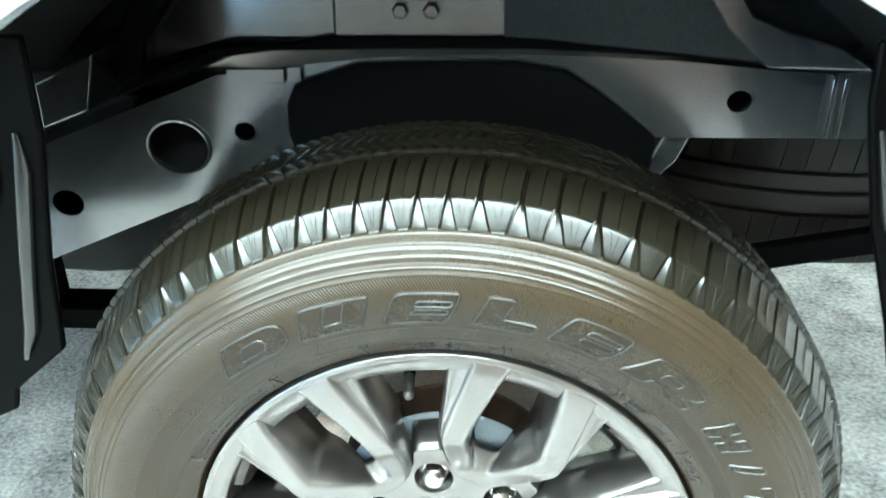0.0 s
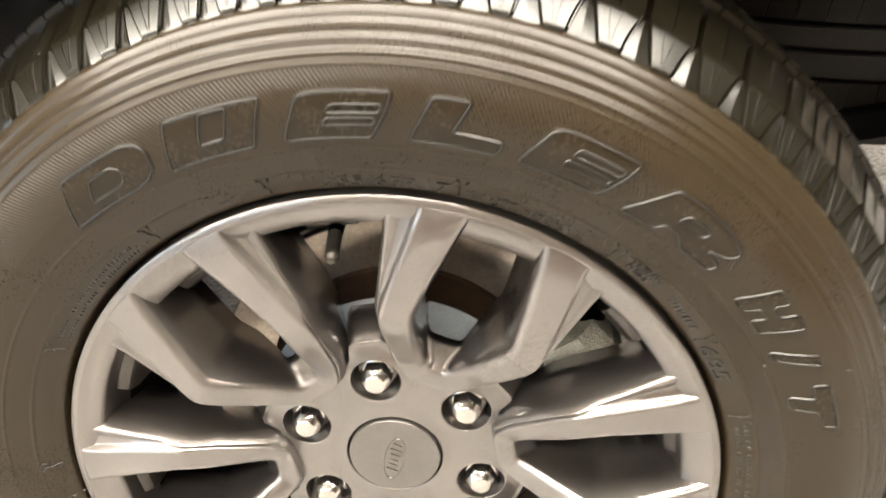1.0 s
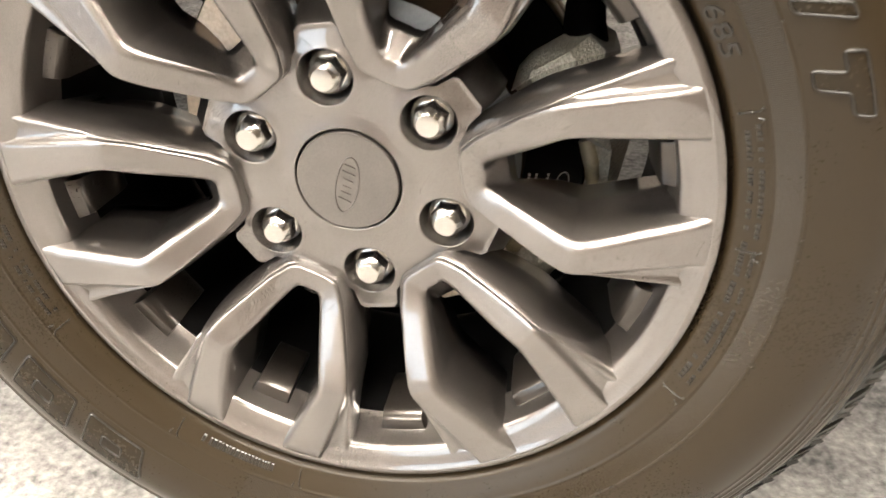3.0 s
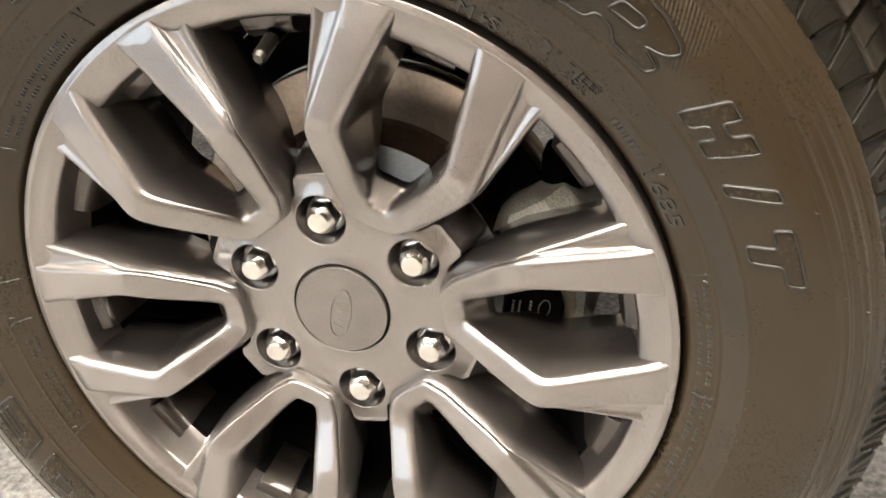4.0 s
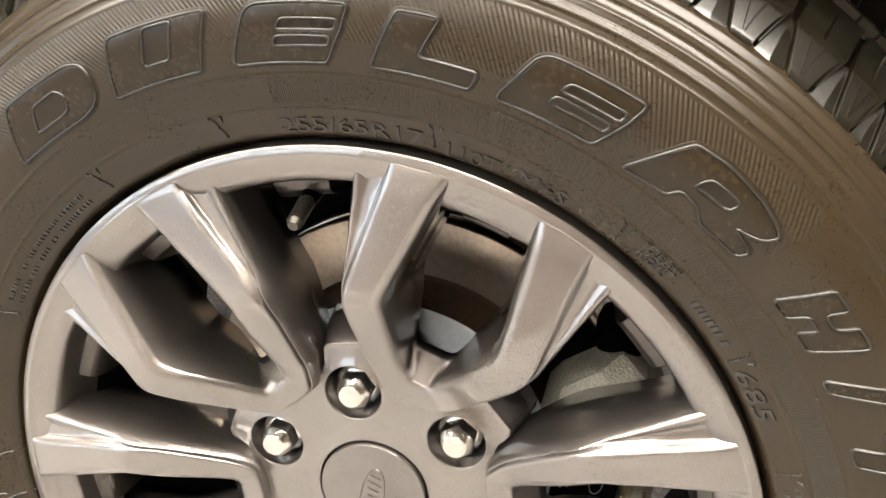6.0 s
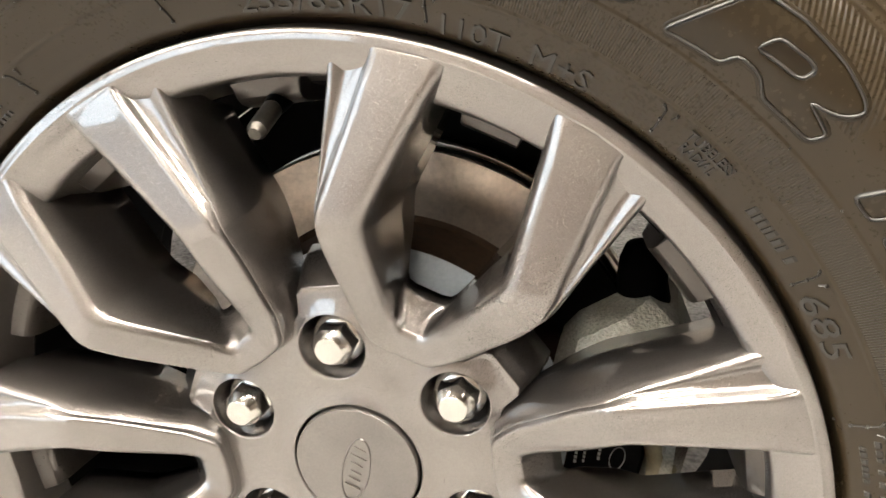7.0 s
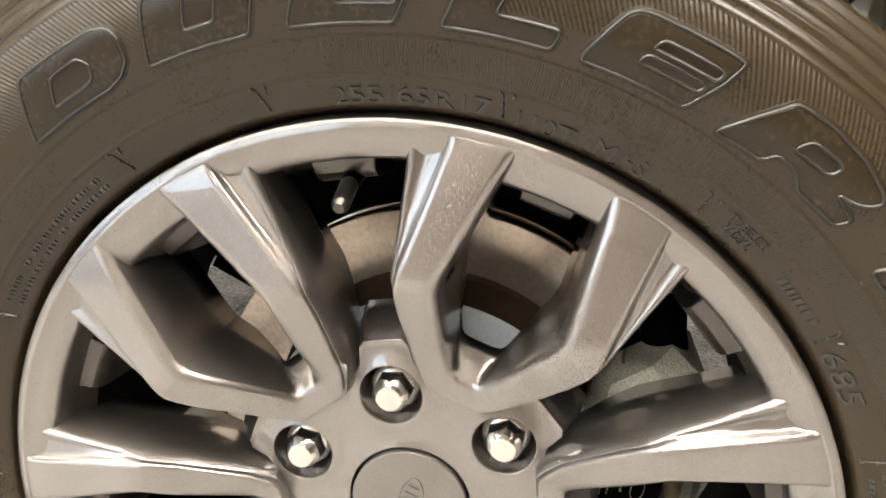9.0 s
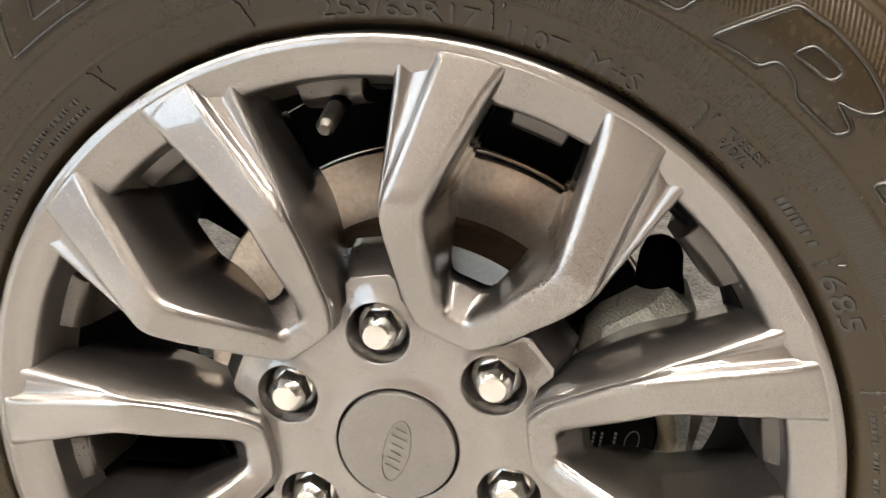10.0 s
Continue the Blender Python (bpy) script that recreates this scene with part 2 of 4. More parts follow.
M_PRINT = material("white_print", (0.36, 0.35, 0.32), rough=0.6, vary=0.05)
M_ORANGE = material("orange_print", (0.75, 0.22, 0.05), rough=0.6, vary=0.05)
M_CARPET = carpet()
M_FLOOR = material("dark_brown_floor", (0.050, 0.028, 0.020), rough=0.4, vary=0.25, scale=3, fine=60)
M_WALL = material("warm_white_wall", (0.36, 0.315, 0.27), rough=0.85, vary=0.06, scale=2, fine=80)
M_CEIL = material("ceiling_board", (0.26, 0.215, 0.165), rough=0.9, vary=0.05, scale=2, fine=90)
M_LIGHT = glow("lamp_diffuser", (1.0, 0.90, 0.76), LAMP)

# ---------------------------------------------------------------- the hall
def slab(name, x0, x1, y0, y1, z0, z1, mat, label, category):
    bm = bmesh.new()
    box(bm, x0, x1, y0, y1, z0, z1)
    return tagged(part(name, tidy(bm), mat, smooth=0), label, category, kind="structure")


def floor_sheet():
    bm = bmesh.new()
    box(bm, -7, 7, -6, 6, -0.05, -0.008)
    tagged(part("floor", tidy(bm), M_FLOOR, smooth=0), "dark brown showroom floor round the carpet", "floor", kind="structure")
    bm = bmesh.new()
    box(bm, -6.5, 6.5, -1.7, 5.5, -0.008, 0.0)
    return tagged(part("carpet", tidy(bm), M_CARPET, smooth=0), "mottled grey and beige showroom carpet under the truck", "carpet", kind="structure")


floor_sheet()
slab("wall_south", -2.0, 7.2, -6.2, -6.0, -0.05, 3.4, M_WALL, "plain beige showroom wall", "wall")
slab("wall_south_low", -7.2, -2.0, -6.2, -6.0, -0.05, 0.35, M_WALL, "plain beige wall under the showroom window", "wall")
slab("wall_south_high", -7.2, -2.0, -6.2, -6.0, 2.6, 3.4, M_WALL, "plain beige wall over the showroom window", "wall")
slab("wall_north", -7.2, 7.2, 6.0, 6.2, -0.05, 3.4, M_WALL, "plain beige showroom wall", "wall")
slab("wall_west", -7.2, -7.0, -1.0, 6.0, -0.05, 3.4, M_WALL, "plain beige showroom wall", "wall")
slab("wall_west_low", -7.2, -7.0, -6.0, -1.0, -0.05, 0.35, M_WALL, "plain beige wall under the showroom window", "wall")
slab("wall_west_high", -7.2, -7.0, -6.0, -1.0, 2.6, 3.4, M_WALL, "plain beige wall over the showroom window", "wall")
slab("wall_east", 7.0, 7.2, -6.0, 6.0, -0.05, 3.4, M_WALL, "plain beige showroom wall", "wall")
slab("ceiling", -7.2, 7.2, -6.2, 6.2, 3.4, 3.5, M_CEIL, "plain beige showroom ceiling", "ceiling")


M_DAY = glow("daylight", (0.80, 0.92, 1.0), DAY)
slab("backdrop_south", -7.6, -1.6, -6.6, -6.55, 0.0, 3.4, M_DAY, "pale daylight outside the showroom windows", "backdrop")
slab("backdrop_west", -7.65, -7.6, -6.55, -0.6, 0.0, 3.4, M_DAY, "pale daylight outside the showroom windows", "backdrop")


def window_frame(name, m, length):
    """A glazed front: dark posts and rails round the panes."""
    win = tagged(new(name), "glazed showroom front with dark metal posts", "window", kind="structure")
    count = 3
    for i in range(count + 1):
        bm = bmesh.new()
        x = length * i / count
        box(bm, x - 0.04, x + 0.04, -0.05, 0.05, 0.35, 2.6, m)
        part("post", tidy(bm), M_MATT, win, smooth=0)
    for z in (0.38, 2.57):
        bm = bmesh.new()
        box(bm, 0.04, length - 0.04, -0.04, 0.04, z - 0.03, z + 0.03, m)
        part("window_rail", tidy(bm), M_MATT, win, smooth=0)


window_frame("window_1", pose(-7.0, -6.1, 0), 5.0)
window_frame("window_2", pose(-7.1, -6.0, 0, 0, 0, 90), 5.0)


def ceiling_light():
    lamp = thing("ceiling_light", "long white ceiling light panel that is switched on", "ceiling light", "ceiling lights")
    bm = bmesh.new()
    for x0, x1, y0, y1 in ((-0.87, 0.87, -0.37, -0.35), (-0.87, 0.87, 0.35, 0.37), (-0.87, -0.85, -0.35, 0.35), (0.85, 0.87, -0.35, 0.35)):
        box(bm, x0, x1, y0, y1, -0.05, 0.0)
    part("frame", tidy(bm), M_WALL, lamp, smooth=0)
    bm = bmesh.new()
    box(bm, -0.849, 0.849, -0.349, 0.349, -0.04, -0.02)
    part("diffuser", tidy(bm), M_LIGHT, lamp, smooth=0)
    return lamp


# the last two are unseen, added to brighten the carpet beyond the wheel
LAMPS = [(-3.6, -0.72), (-1.8, -0.72), (0.0, -0.72), (1.8, -0.72), (-5.2, -3.8), (-3.4, -3.8), (-1.6, -3.8), (0.2, -3.8), (3.4, 2.9), (5.4, 2.9)]
first = ceiling_light()
first.matrix_basis = pose(*LAMPS[0], 3.396)
for x, y in LAMPS[1:]:
    copy_thing(first, pose(x, y, 3.396))

# ---------------------------------------------------------------- the wheel
wheel = thing("wheel", "dark grey alloy wheel with a black road tyre on the carpet", "wheel")

TYRE = np.array([(0.2285, -0.0100), (0.2318, -0.0190), (0.2342, -0.0268), (0.2400, -0.0318), (0.2500, -0.0380), (0.2620, -0.0434), (0.2750, -0.0480), (0.2900, -0.0510),
                 (0.3050, -0.0500), (0.3200, -0.0435), (0.3310, -0.0345), (0.3402, -0.0265), (0.3500, -0.0145), (0.3600, 0.0000), (0.3700, 0.0220), (0.3770, 0.0450), (0.3800, 0.0755)])


def side_y(r):
    """The sidewall's y at a radius: a smooth curve through TYRE."""
    k = int(np.clip(np.searchsorted(TYRE[:, 0], r) - 1, 0, len(TYRE) - 2))
    p0, p1, p2, p3 = (TYRE[int(np.clip(k + d, 0, len(TYRE) - 1))] for d in (-1, 0, 1, 2))
    h = p2[0] - p1[0]
    s = np.clip((r - p1[0]) / h, 0, 1)
    m1, m2 = ((b[1] - a[1]) / max(b[0] - a[0], 1e-6) * h for a, b in ((p0, p2), (p1, p3)))
    return float((2 * s**3 - 3 * s**2 + 1) * p1[1] + (s**3 - 2 * s**2 + s) * m1 + (-2 * s**3 + 3 * s**2) * p2[1] + (s**3 - s**2) * m2)


def side_normal(r, ang):
    d = (side_y(r + 0.001) - side_y(r - 0.001)) / 0.002
    n = Vector((d, -1.0)).normalized()
    a = radians(ang)
    return Vector((n.x * math.cos(a), n.y, n.x * math.sin(a)))


def on_side(r, ang, h=0.0):
    return polar(r, ang, side_y(r)) + h * side_normal(r, ang)


def carcass():
    """Sidewalls with moulded rings; the tread's floor lies 7 mm under the blocks."""
    out = []
    for r in np.linspace(0.2285, 0.3395, 170):
        lift = 0.0
        for ring, w, h in ((0.3190, 0.0006, 0.0009), (0.3225, 0.0007, -0.0007), (0.3255, 0.0007, 0.0009), (0.3305, 0.0008, 0.0012), (0.3345, 0.0006, -0.0007), (0.2518, 0.0007, 0.0006), (0.2682, 0.0007, 0.0006), (0.3145, 0.0008, 0.0006)):
            lift += h * math.exp(-((r - ring) / w) ** 2)
        out.append((r, side_y(r) - lift))
    out += [(0.3406, -0.0252), (0.3440, -0.0130), (0.3520, 0.0010), (0.3600, 0.0190), (0.3680, 0.0420), (0.3715, 0.0755)]
    back = [(r, 2 * YM - y) for r, y in out[:-1]][::-1]
    hidden = [(0.2285, 2 * YM - 0.0), (0.2285, 0.0)]
    return out, lathe(out + back + hidden, segs=360)


OUT, bm = carcass()
tyre = part("tyre", bm, M_RUBBER, wheel, "black road tyre with moulded lettering", smooth=50)

# tread: outer shoulder blocks and ribs, with a varying pitch round the wheel
SHOULDER = [(0.3402, -0.0265), (0.3441, -0.0226), (0.3480, -0.0187), (0.3519, -0.0147), (0.3558, -0.0107), (0.3590, -0.0073), (0.3600, -0.0052), (0.3634, 0.0040), (0.3672, 0.0140), (0.3706, 0.0240), (0.3734, 0.0330), (0.3748, 0.0385)]
PITCH = {"s": 3.75, "m": 4.40, "l": 5.20}
order = list("msssssslmlll")
rest = list("s" * 25 + "m" * 25 + "l" * 20)
random.Random(5).shuffle(rest)
order += rest


def shoulder_block(width, flip=False):
    """One tread block of the shoulder, from angle 0 down to -width: a deep groove over the shoulder that forks round a sunk pillar, and a fine V in the panel between."""
    bm = bmesh.new()
    nv = len(SHOULDER) * 2 - 1
    line = [SHOULDER[k // 2] if k % 2 == 0 else tuple((a + b) / 2 for a, b in zip(SHOULDER[k // 2], SHOULDER[k // 2 + 1])) for k in range(nv)]
    split = 0.47

    def columns(v):
        c = 0.066 + (0.25 * (1 - v / split) ** 0.8 if v < split else 0.0)
        w = 0.026
        left = [0.0, max(c - w, 0.4 * c), c, c + w, 0.38]
        return left + [0.482, 0.5, 0.518] + [1 - x for x in reversed(left)]

    def place(u, v, lift):
        k = min(max(v, 0.0), 1.0) * (nv - 1)
        j = min(int(k), nv - 2)
        f = k - j
        r, y = (line[j][n] * (1 - f) + line[j + 1][n] * f for n in (0, 1))
        a, b = line[max(j - 1, 0)], line[min(j + 2, nv - 1)]
        n = Vector((b[1] - a[1], a[0] - b[0])).normalized()
        r, y = r + n.x * lift, y + n.y * lift
        slant = 2.2 * (v - 0.45) ** 2 + 0.5 * v
        return polar(r, -u * width - slant, 2 * YM - y if flip else y)

    rows = []
    for i in range(13):
        row = []
        for k in range(nv):
            v = k / (nv - 1)
            col = min(i, 12 - i)
            drop = 0.0
            if v >= split and col <= 1:
                drop = 0.0070
            elif v < split and col == 2:
                drop = 0.0034
            elif v < split and col < 2:
                drop = (0.0007, 0.0016)[col]
            elif col == 6 and 0.56 < v < 0.97:
                drop = 0.0016
            elif col == 4 and 0.62 < v < 0.97:
                drop = 0.0007
            if k == 0:
                drop = max(drop, 0.0012)
            row.append(place(columns(v)[i], v, -drop))
        rows.append(row)
    vs = grid(bm, rows)
    # the block's foot and back, down to the tread's floor
    for loop, back in (([row[0] for row in vs], 0.006), ([row[nv - 1] for row in vs], 0.0006)):
        low = []
        for v in loop:
            p = v.co - Vector((0, 0, ZC))
            s = 1 - 0.008 / math.hypot(p.x, p.z)
            low.append(bm.verts.new((p.x * s, p.y + (-back if flip else back), p.z * s + ZC)))
        for i in range(len(loop) - 1):
            bm.faces.new((loop[i], loop[i + 1], low[i + 1], low[i]))
    if not flip:
        # thin raised lines: a V in the panel, the panel's foot, and the fork's bright edge
        thin = 0.0004 / (width * 0.0061)
        for pts, h in (([(0.37, 0.43), (0.42, 0.28), (0.475, 0.11)], 0.0006), ([(0.60, 0.43), (0.56, 0.28), (0.515, 0.11)], 0.0006), ([(0.905, 0.50), (0.885, 0.40), (0.815, 0.24), (0.735, 0.08)], 0.0017)):
            w = thin * (2.2 if h > 0.001 else 1.2)
            strip = [[place(u - w, v, -0.0004), place(u - w * 0.3, v, h), place(u + w * 0.3, v, h), place(u + w, v, -0.0004)] for u, v in pts]
            grid(bm, strip)
    bmesh.ops.recalc_face_normals(bm, faces=bm.faces)
    # the mesh turns about the axle, so put its origin there
    bmesh.ops.translate(bm, vec=(0, 0, -ZC), verts=bm.verts)
    return bm


def rib_block(width, y0, y1, skew):
    """Two short blocks of a tread rib, with a narrow slot between."""
    bm = bmesh.new()
    n = 4
    for u0, u1 in ((0.03, 0.475), (0.525, 0.97)):
        rows = []
        for i in range(n + 1):
            u = u0 + (u1 - u0) * i / n
            row = []
            for y, h in ((y0, 0.3715), (y0 + 0.0004, 0.3785), (y0 + 0.0016, 0.3797), ((y0 + y1) / 2, 0.3800), (y1 - 0.0016, 0.3797), (y1 - 0.0004, 0.3785), (y1, 0.3715)):
                a = -u * width + skew * (y - y0) / (y1 - y0)
                row.append(polar(h - (0.0012 if i in (0, n) and h > 0.379 else 0), a, y))
            rows.append(row)
        vs = grid(bm, rows)
        for row in (vs[0], vs[-1]):
            bm.faces.new(row)
    bmesh.ops.recalc_face_normals(bm, faces=bm.faces)
    bmesh.ops.translate(bm, vec=(0, 0, -ZC), verts=bm.verts)
    return bm


def mesh_of(name, bm, mat, angle=30):
    mesh = bpy.data.meshes.new(name)
    bm.to_mesh(mesh)
    bm.free()
    for p in mesh.polygons:
        p.use_smooth = True
    mesh.set_sharp_from_angle(angle=radians(angle))
    mesh.materials.append(mat)
    return mesh


RIBS = ((0.0425, 0.0610, 1.6), (0.0655, 0.0855, -1.4), (0.0900, 0.1085, 1.6))
block_mesh = {k: mesh_of("tread_block", shoulder_block(w), M_TREAD) for k, w in PITCH.items()}
inner_mesh = {k: mesh_of("inner_block", shoulder_block(w, True), M_TREAD) for k, w in PITCH.items()}
rib_mesh = {(k, n): mesh_of("tread_rib", rib_block(w, *rib), M_TREAD) for k, w in PITCH.items() for n, rib in enumerate(RIBS)}
joined = bmesh.new()
at = 112.6
for kind in order:
    turn = Matrix.Translation((0, 0, ZC)) @ Matrix.Rotation(radians(-at), 4, "Y")
    ob = new("tread_block", block_mesh[kind])
    ob.parent, ob.matrix_basis = tyre, turn
    near = 20 < (at % 360) < 172
    if near:
        for n in range(3):
            ob = new("tread_rib_block", rib_mesh[kind, n])
            ob.parent, ob.matrix_basis = tyre, turn
    for mesh in ([] if near else [rib_mesh[kind, n] for n in range(3)]) + [inner_mesh[kind]]:
        start = len(joined.verts)
        joined.from_mesh(mesh)
        joined.verts.ensure_lookup_table()
        bmesh.ops.transform(joined, matrix=turn, verts=joined.verts[start:])
    at -= PITCH[kind]
ob = part("far_tread", joined, M_TREAD, tyre, smooth=30)
tagged(ob, kind="stuff")


# marks moulded on the sidewall
def ridge(bm, pts, w=0.0014, h=0.0010, close=False, step=0.6):
    """A small raised line over the sidewall through (angle, radius) points."""
    dense = []
    n = len(pts)
    for i in range(n if close else n - 1):
        (a0, r0), (a1, r1) = pts[i], pts[(i + 1) % n]
        k = max(1, int(max(abs(a1 - a0) / step, abs(r1 - r0) / 0.004)))
        dense += [(a0 + (a1 - a0) * j / k, r0 + (r1 - r0) * j / k) for j in range(k)]
    if not close:
        dense.append(pts[-1])
    rows = []
    m = len(dense)
    for i, (a, r) in enumerate(dense):
        p, q = (dense[(i - 1) % m], dense[(i + 1) % m]) if close else (dense[max(i - 1, 0)], dense[min(i + 1, m - 1)])
        ta, tr = radians(q[0] - p[0]) * r, q[1] - p[1]
        ln = math.hypot(ta, tr) or 1.0
        na, nr = -tr / ln, ta / ln
        row = []
        for off, lift in ((-w, -0.0003), (-w * 0.62, h * 0.62), (-w * 0.2, h), (w * 0.2, h), (w * 0.62, h * 0.62), (w, -0.0003)):
            row.append(on_side(r + nr * off, a + math.degrees(na * off / r), lift))
        rows.append(row)
    grid(bm, rows, wrap_rows=close)


def plateau(bm, pts, h=0.0005):
    """A low raised field bounded by (angle, radius) corners, four of them, bent over the sidewall."""
    (a0, r0), (a1, r1), (a2, r2), (a3, r3) = pts
    rows = []
    for i in range(9):
        u = i / 8
        row = []
        for j in range(6):
            v = j / 5
            a = (a0 * (1 - u) + a1 * u) * (1 - v) + (a3 * (1 - u) + a2 * u) * v
            r = (r0 * (1 - u) + r1 * u) * (1 - v) + (r3 * (1 - u) + r2 * u) * v
            row.append(on_side(r, a, h if 0 < i < 8 and 0 < j < 5 else -0.0002))
        rows.append(row)
    grid(bm, rows)


ARC = 0.00503         # metres along the sidewall for a degree, at the middle of the moulded band


def inside(p, loop):
    """Whether a flat point lies in a closed outline."""
    hit = False
    for i in range(len(loop)):
        a, b = loop[i - 1], loop[i]
        if (a[1] > p[1]) != (b[1] > p[1]) and p[0] < (b[0] - a[0]) * (p[1] - a[1]) / (b[1] - a[1]) + a[0]:
            hit = not hit
    return hit


def softened(pts, cut=0.0022):
    """Outline of (angle, radius) in flat metres with its corners cut round, in steps of 3 mm at most."""
    flat = [Vector((-a * ARC, r)) for a, r in pts]
    out = []
    n = len(flat)
    for i in range(n):
        a, p, b = flat[i - 1], flat[i], flat[(i + 1) % n]
        c0, c1 = min(cut, 0.35 * (a - p).length), min(cut, 0.35 * (b - p).length)
        q0, q1 = p + (a - p).normalized() * c0, p + (b - p).normalized() * c1
        out += [q0, q0 * 0.25 + p * 0.5 + q1 * 0.25, q1]
        nxt = b + (p - b).normalized() * min(cut, 0.35 * (b - p).length)
        k = int((nxt - q1).length / 0.003)
        out += [q1.lerp(nxt, (j + 1) / (k + 1)) for j in range(k)]
    return out


def grown(loop, by):
    """The outline moved outwards by a distance."""
    n = len(loop)
    turn = 1 if sum(loop[i - 1].x * loop[i].y - loop[i].x * loop[i - 1].y for i in range(n)) > 0 else -1
    out = []
    for i in range(n):
        d = (loop[(i + 1) % n] - loop[i - 1]).normalized()
        out.append(loop[i] + turn * by * Vector((d.y, -d.x)))
    return out


def filled(bm, loop, holes, heights):
    """A sheet over the sidewall within the outline; heights: (inset, height) steps from the edge inwards."""
    rings = [grown(loop, -inset) for inset, h in heights]
    wells = [[grown(hole, inset) for inset, h in heights] for hole in holes]
    lift = {}
    pts, edges = [], []

    def add(ring, h):
        k = len(pts)
        for p in ring:
            lift[len(pts)] = h
            pts.append(p)
        edges.extend((k + i, k + (i + 1) % len(ring)) for i in range(len(ring)))

    for m, (inset, h) in enumerate(heights):
        add(rings[m], h)
        for well in wells:
            add(well[m], h)
    xs, ys = [p.x for p in loop], [p.y for p in loop]
    core, top = grown(loop, -heights[-1][0] - 0.001), heights[-1][1]
    x = min(xs)
    while x < max(xs):
        y = min(ys)
        while y < max(ys):
            if inside((x, y), core) and not any(inside((x, y), grown(hole, heights[-1][0] + 0.001)) for hole in holes):
                lift[len(pts)] = top
                pts.append(Vector((x, y)))
            y += 0.0035
        x += 0.0035
    flat, _, tris, origins, _, _ = delaunay_2d_cdt(pts, edges, [], 0, 1e-6)
    vs = []
    for p, src in zip(flat, origins):
        h = lift[src[0]] if src else top
        vs.append(bm.verts.new(on_side(p.y, -p.x / ARC, h)))
    for t in tris:
        c = sum((flat[i] for i in t), Vector((0, 0))) / len(t)
        if inside(c, rings[0]) and not any(inside(c, well[0]) for well in wells):
            bm.faces.new([vs[i] for i in t])


def moulded_shape(name, outlines, w=0.0009, h=0.0013, halo=0.0):
    """A raised plate on the sidewall with a fine rim; the outlines after the first are slots through it. halo: a smooth margin round it."""
    loops = [softened(pts) for pts in outlines]
    bm = bmesh.new()
    filled(bm, loops[0], loops[1:], ((0.0, -0.0003), (0.0006, 0.0007), (0.0014, 0.0008)))
    bmesh.ops.recalc_face_normals(bm, faces=bm.faces)
    plate = part(name, bm, M_FIELD, tyre, smooth=60)
    for loop in loops:
        bm = bmesh.new()
        ridge(bm, [(-p.x / ARC, p.y) for p in loop], w, h, close=True)
        bmesh.ops.recalc_face_normals(bm, faces=bm.faces)
        part("moulded_rim", bm, M_MARK, plate, smooth=180)
    if halo:
        bm = bmesh.new()
        filled(bm, grown(loops[0], halo), [], ((0.0, -0.0004), (0.0007, 0.00022), (0.0015, 0.00025)))
        bmesh.ops.recalc_face_normals(bm, faces=bm.faces)
        part("smooth_margin", bm, M_MARGIN, plate, smooth=60)


R0, R1 = 0.2742, 0.3012


def shifted(outlines, turn):
    return [[(a + turn, r) for a, r in pts] for pts in outlines]


def slanted(a0, a1, r0=R0, r1=R1, lean=2.3):
    """Corners of a leaning block from angle a0 (first) to a1."""
    k = lean * (r0 - R0) / (R1 - R0), lean * (r1 - R0) / (R1 - R0)
    return [(a0 - k[0], r0), (a0 - k[1], r1), (a1 - k[1], r1), (a1 - k[0], r0)]


# six leaning blocks with slots
ROUND_BLOCK = [[(128.7, 0.2736), (125.4, 0.2990), (116.6, 0.2990), (115.0, 0.2962), (114.6, 0.2900), (115.0, 0.2810), (116.4, 0.2758), (118.4, 0.2736)],
               [(124.2, 0.2797), (122.6, 0.2912), (119.2, 0.2918), (118.4, 0.2868), (119.0, 0.2811), (120.2, 0.2797)]]
GATE_BLOCK = [slanted(113.3, 102.6), slanted(109.2, 106.1, R0 + 0.0085, R1 - 0.0015)]
BAR_BLOCK = [[(72.3, 0.2742), (72.3, 0.2775), (70.2, 0.2979), (69.5, 0.3004), (68.5, 0.3012), (60.5, 0.3012), (61.1, 0.2900), (62.7, 0.2742)],
             [(67.4, 0.2893), (66.8, 0.2942), (61.4, 0.2942), (61.7, 0.2893)], [(67.9, 0.2822), (67.5, 0.2866), (62.1, 0.2866), (62.4, 0.2822)]]
FOOT_BLOCK = [[(84.8, R0), (82.6, R1), (78.8, R1), (80.3, R0 + 0.0085), (74.6, R0 + 0.0085), (75.1, R0)]]
LEG_BLOCK = [[(59.3, 0.2725), (55.6, 0.2998), (52.3, 0.3012), (48.5, 0.2998), (45.9, 0.2965), (45.2, 0.2940), (45.5, 0.2905), (46.1, 0.2875), (47.1, 0.2852), (48.2, 0.2840), (45.5, 0.2806), (45.8, 0.2765), (46.2, 0.2748),
              (50.5, 0.2742), (51.7, 0.2791), (52.4, 0.2800), (53.9, 0.2800), (54.6, 0.2742), (58.2, 0.2730)],
             [(53.4, 0.2855), (52.7, 0.2925), (50.1, 0.2932), (49.5, 0.2922), (49.6, 0.2885), (50.0, 0.2866)]]
for outlines in (ROUND_BLOCK, GATE_BLOCK, shifted(BAR_BLOCK, 26.4), FOOT_BLOCK, BAR_BLOCK, LEG_BLOCK):
    moulded_shape("moulded_block", outlines, halo=0.0024)

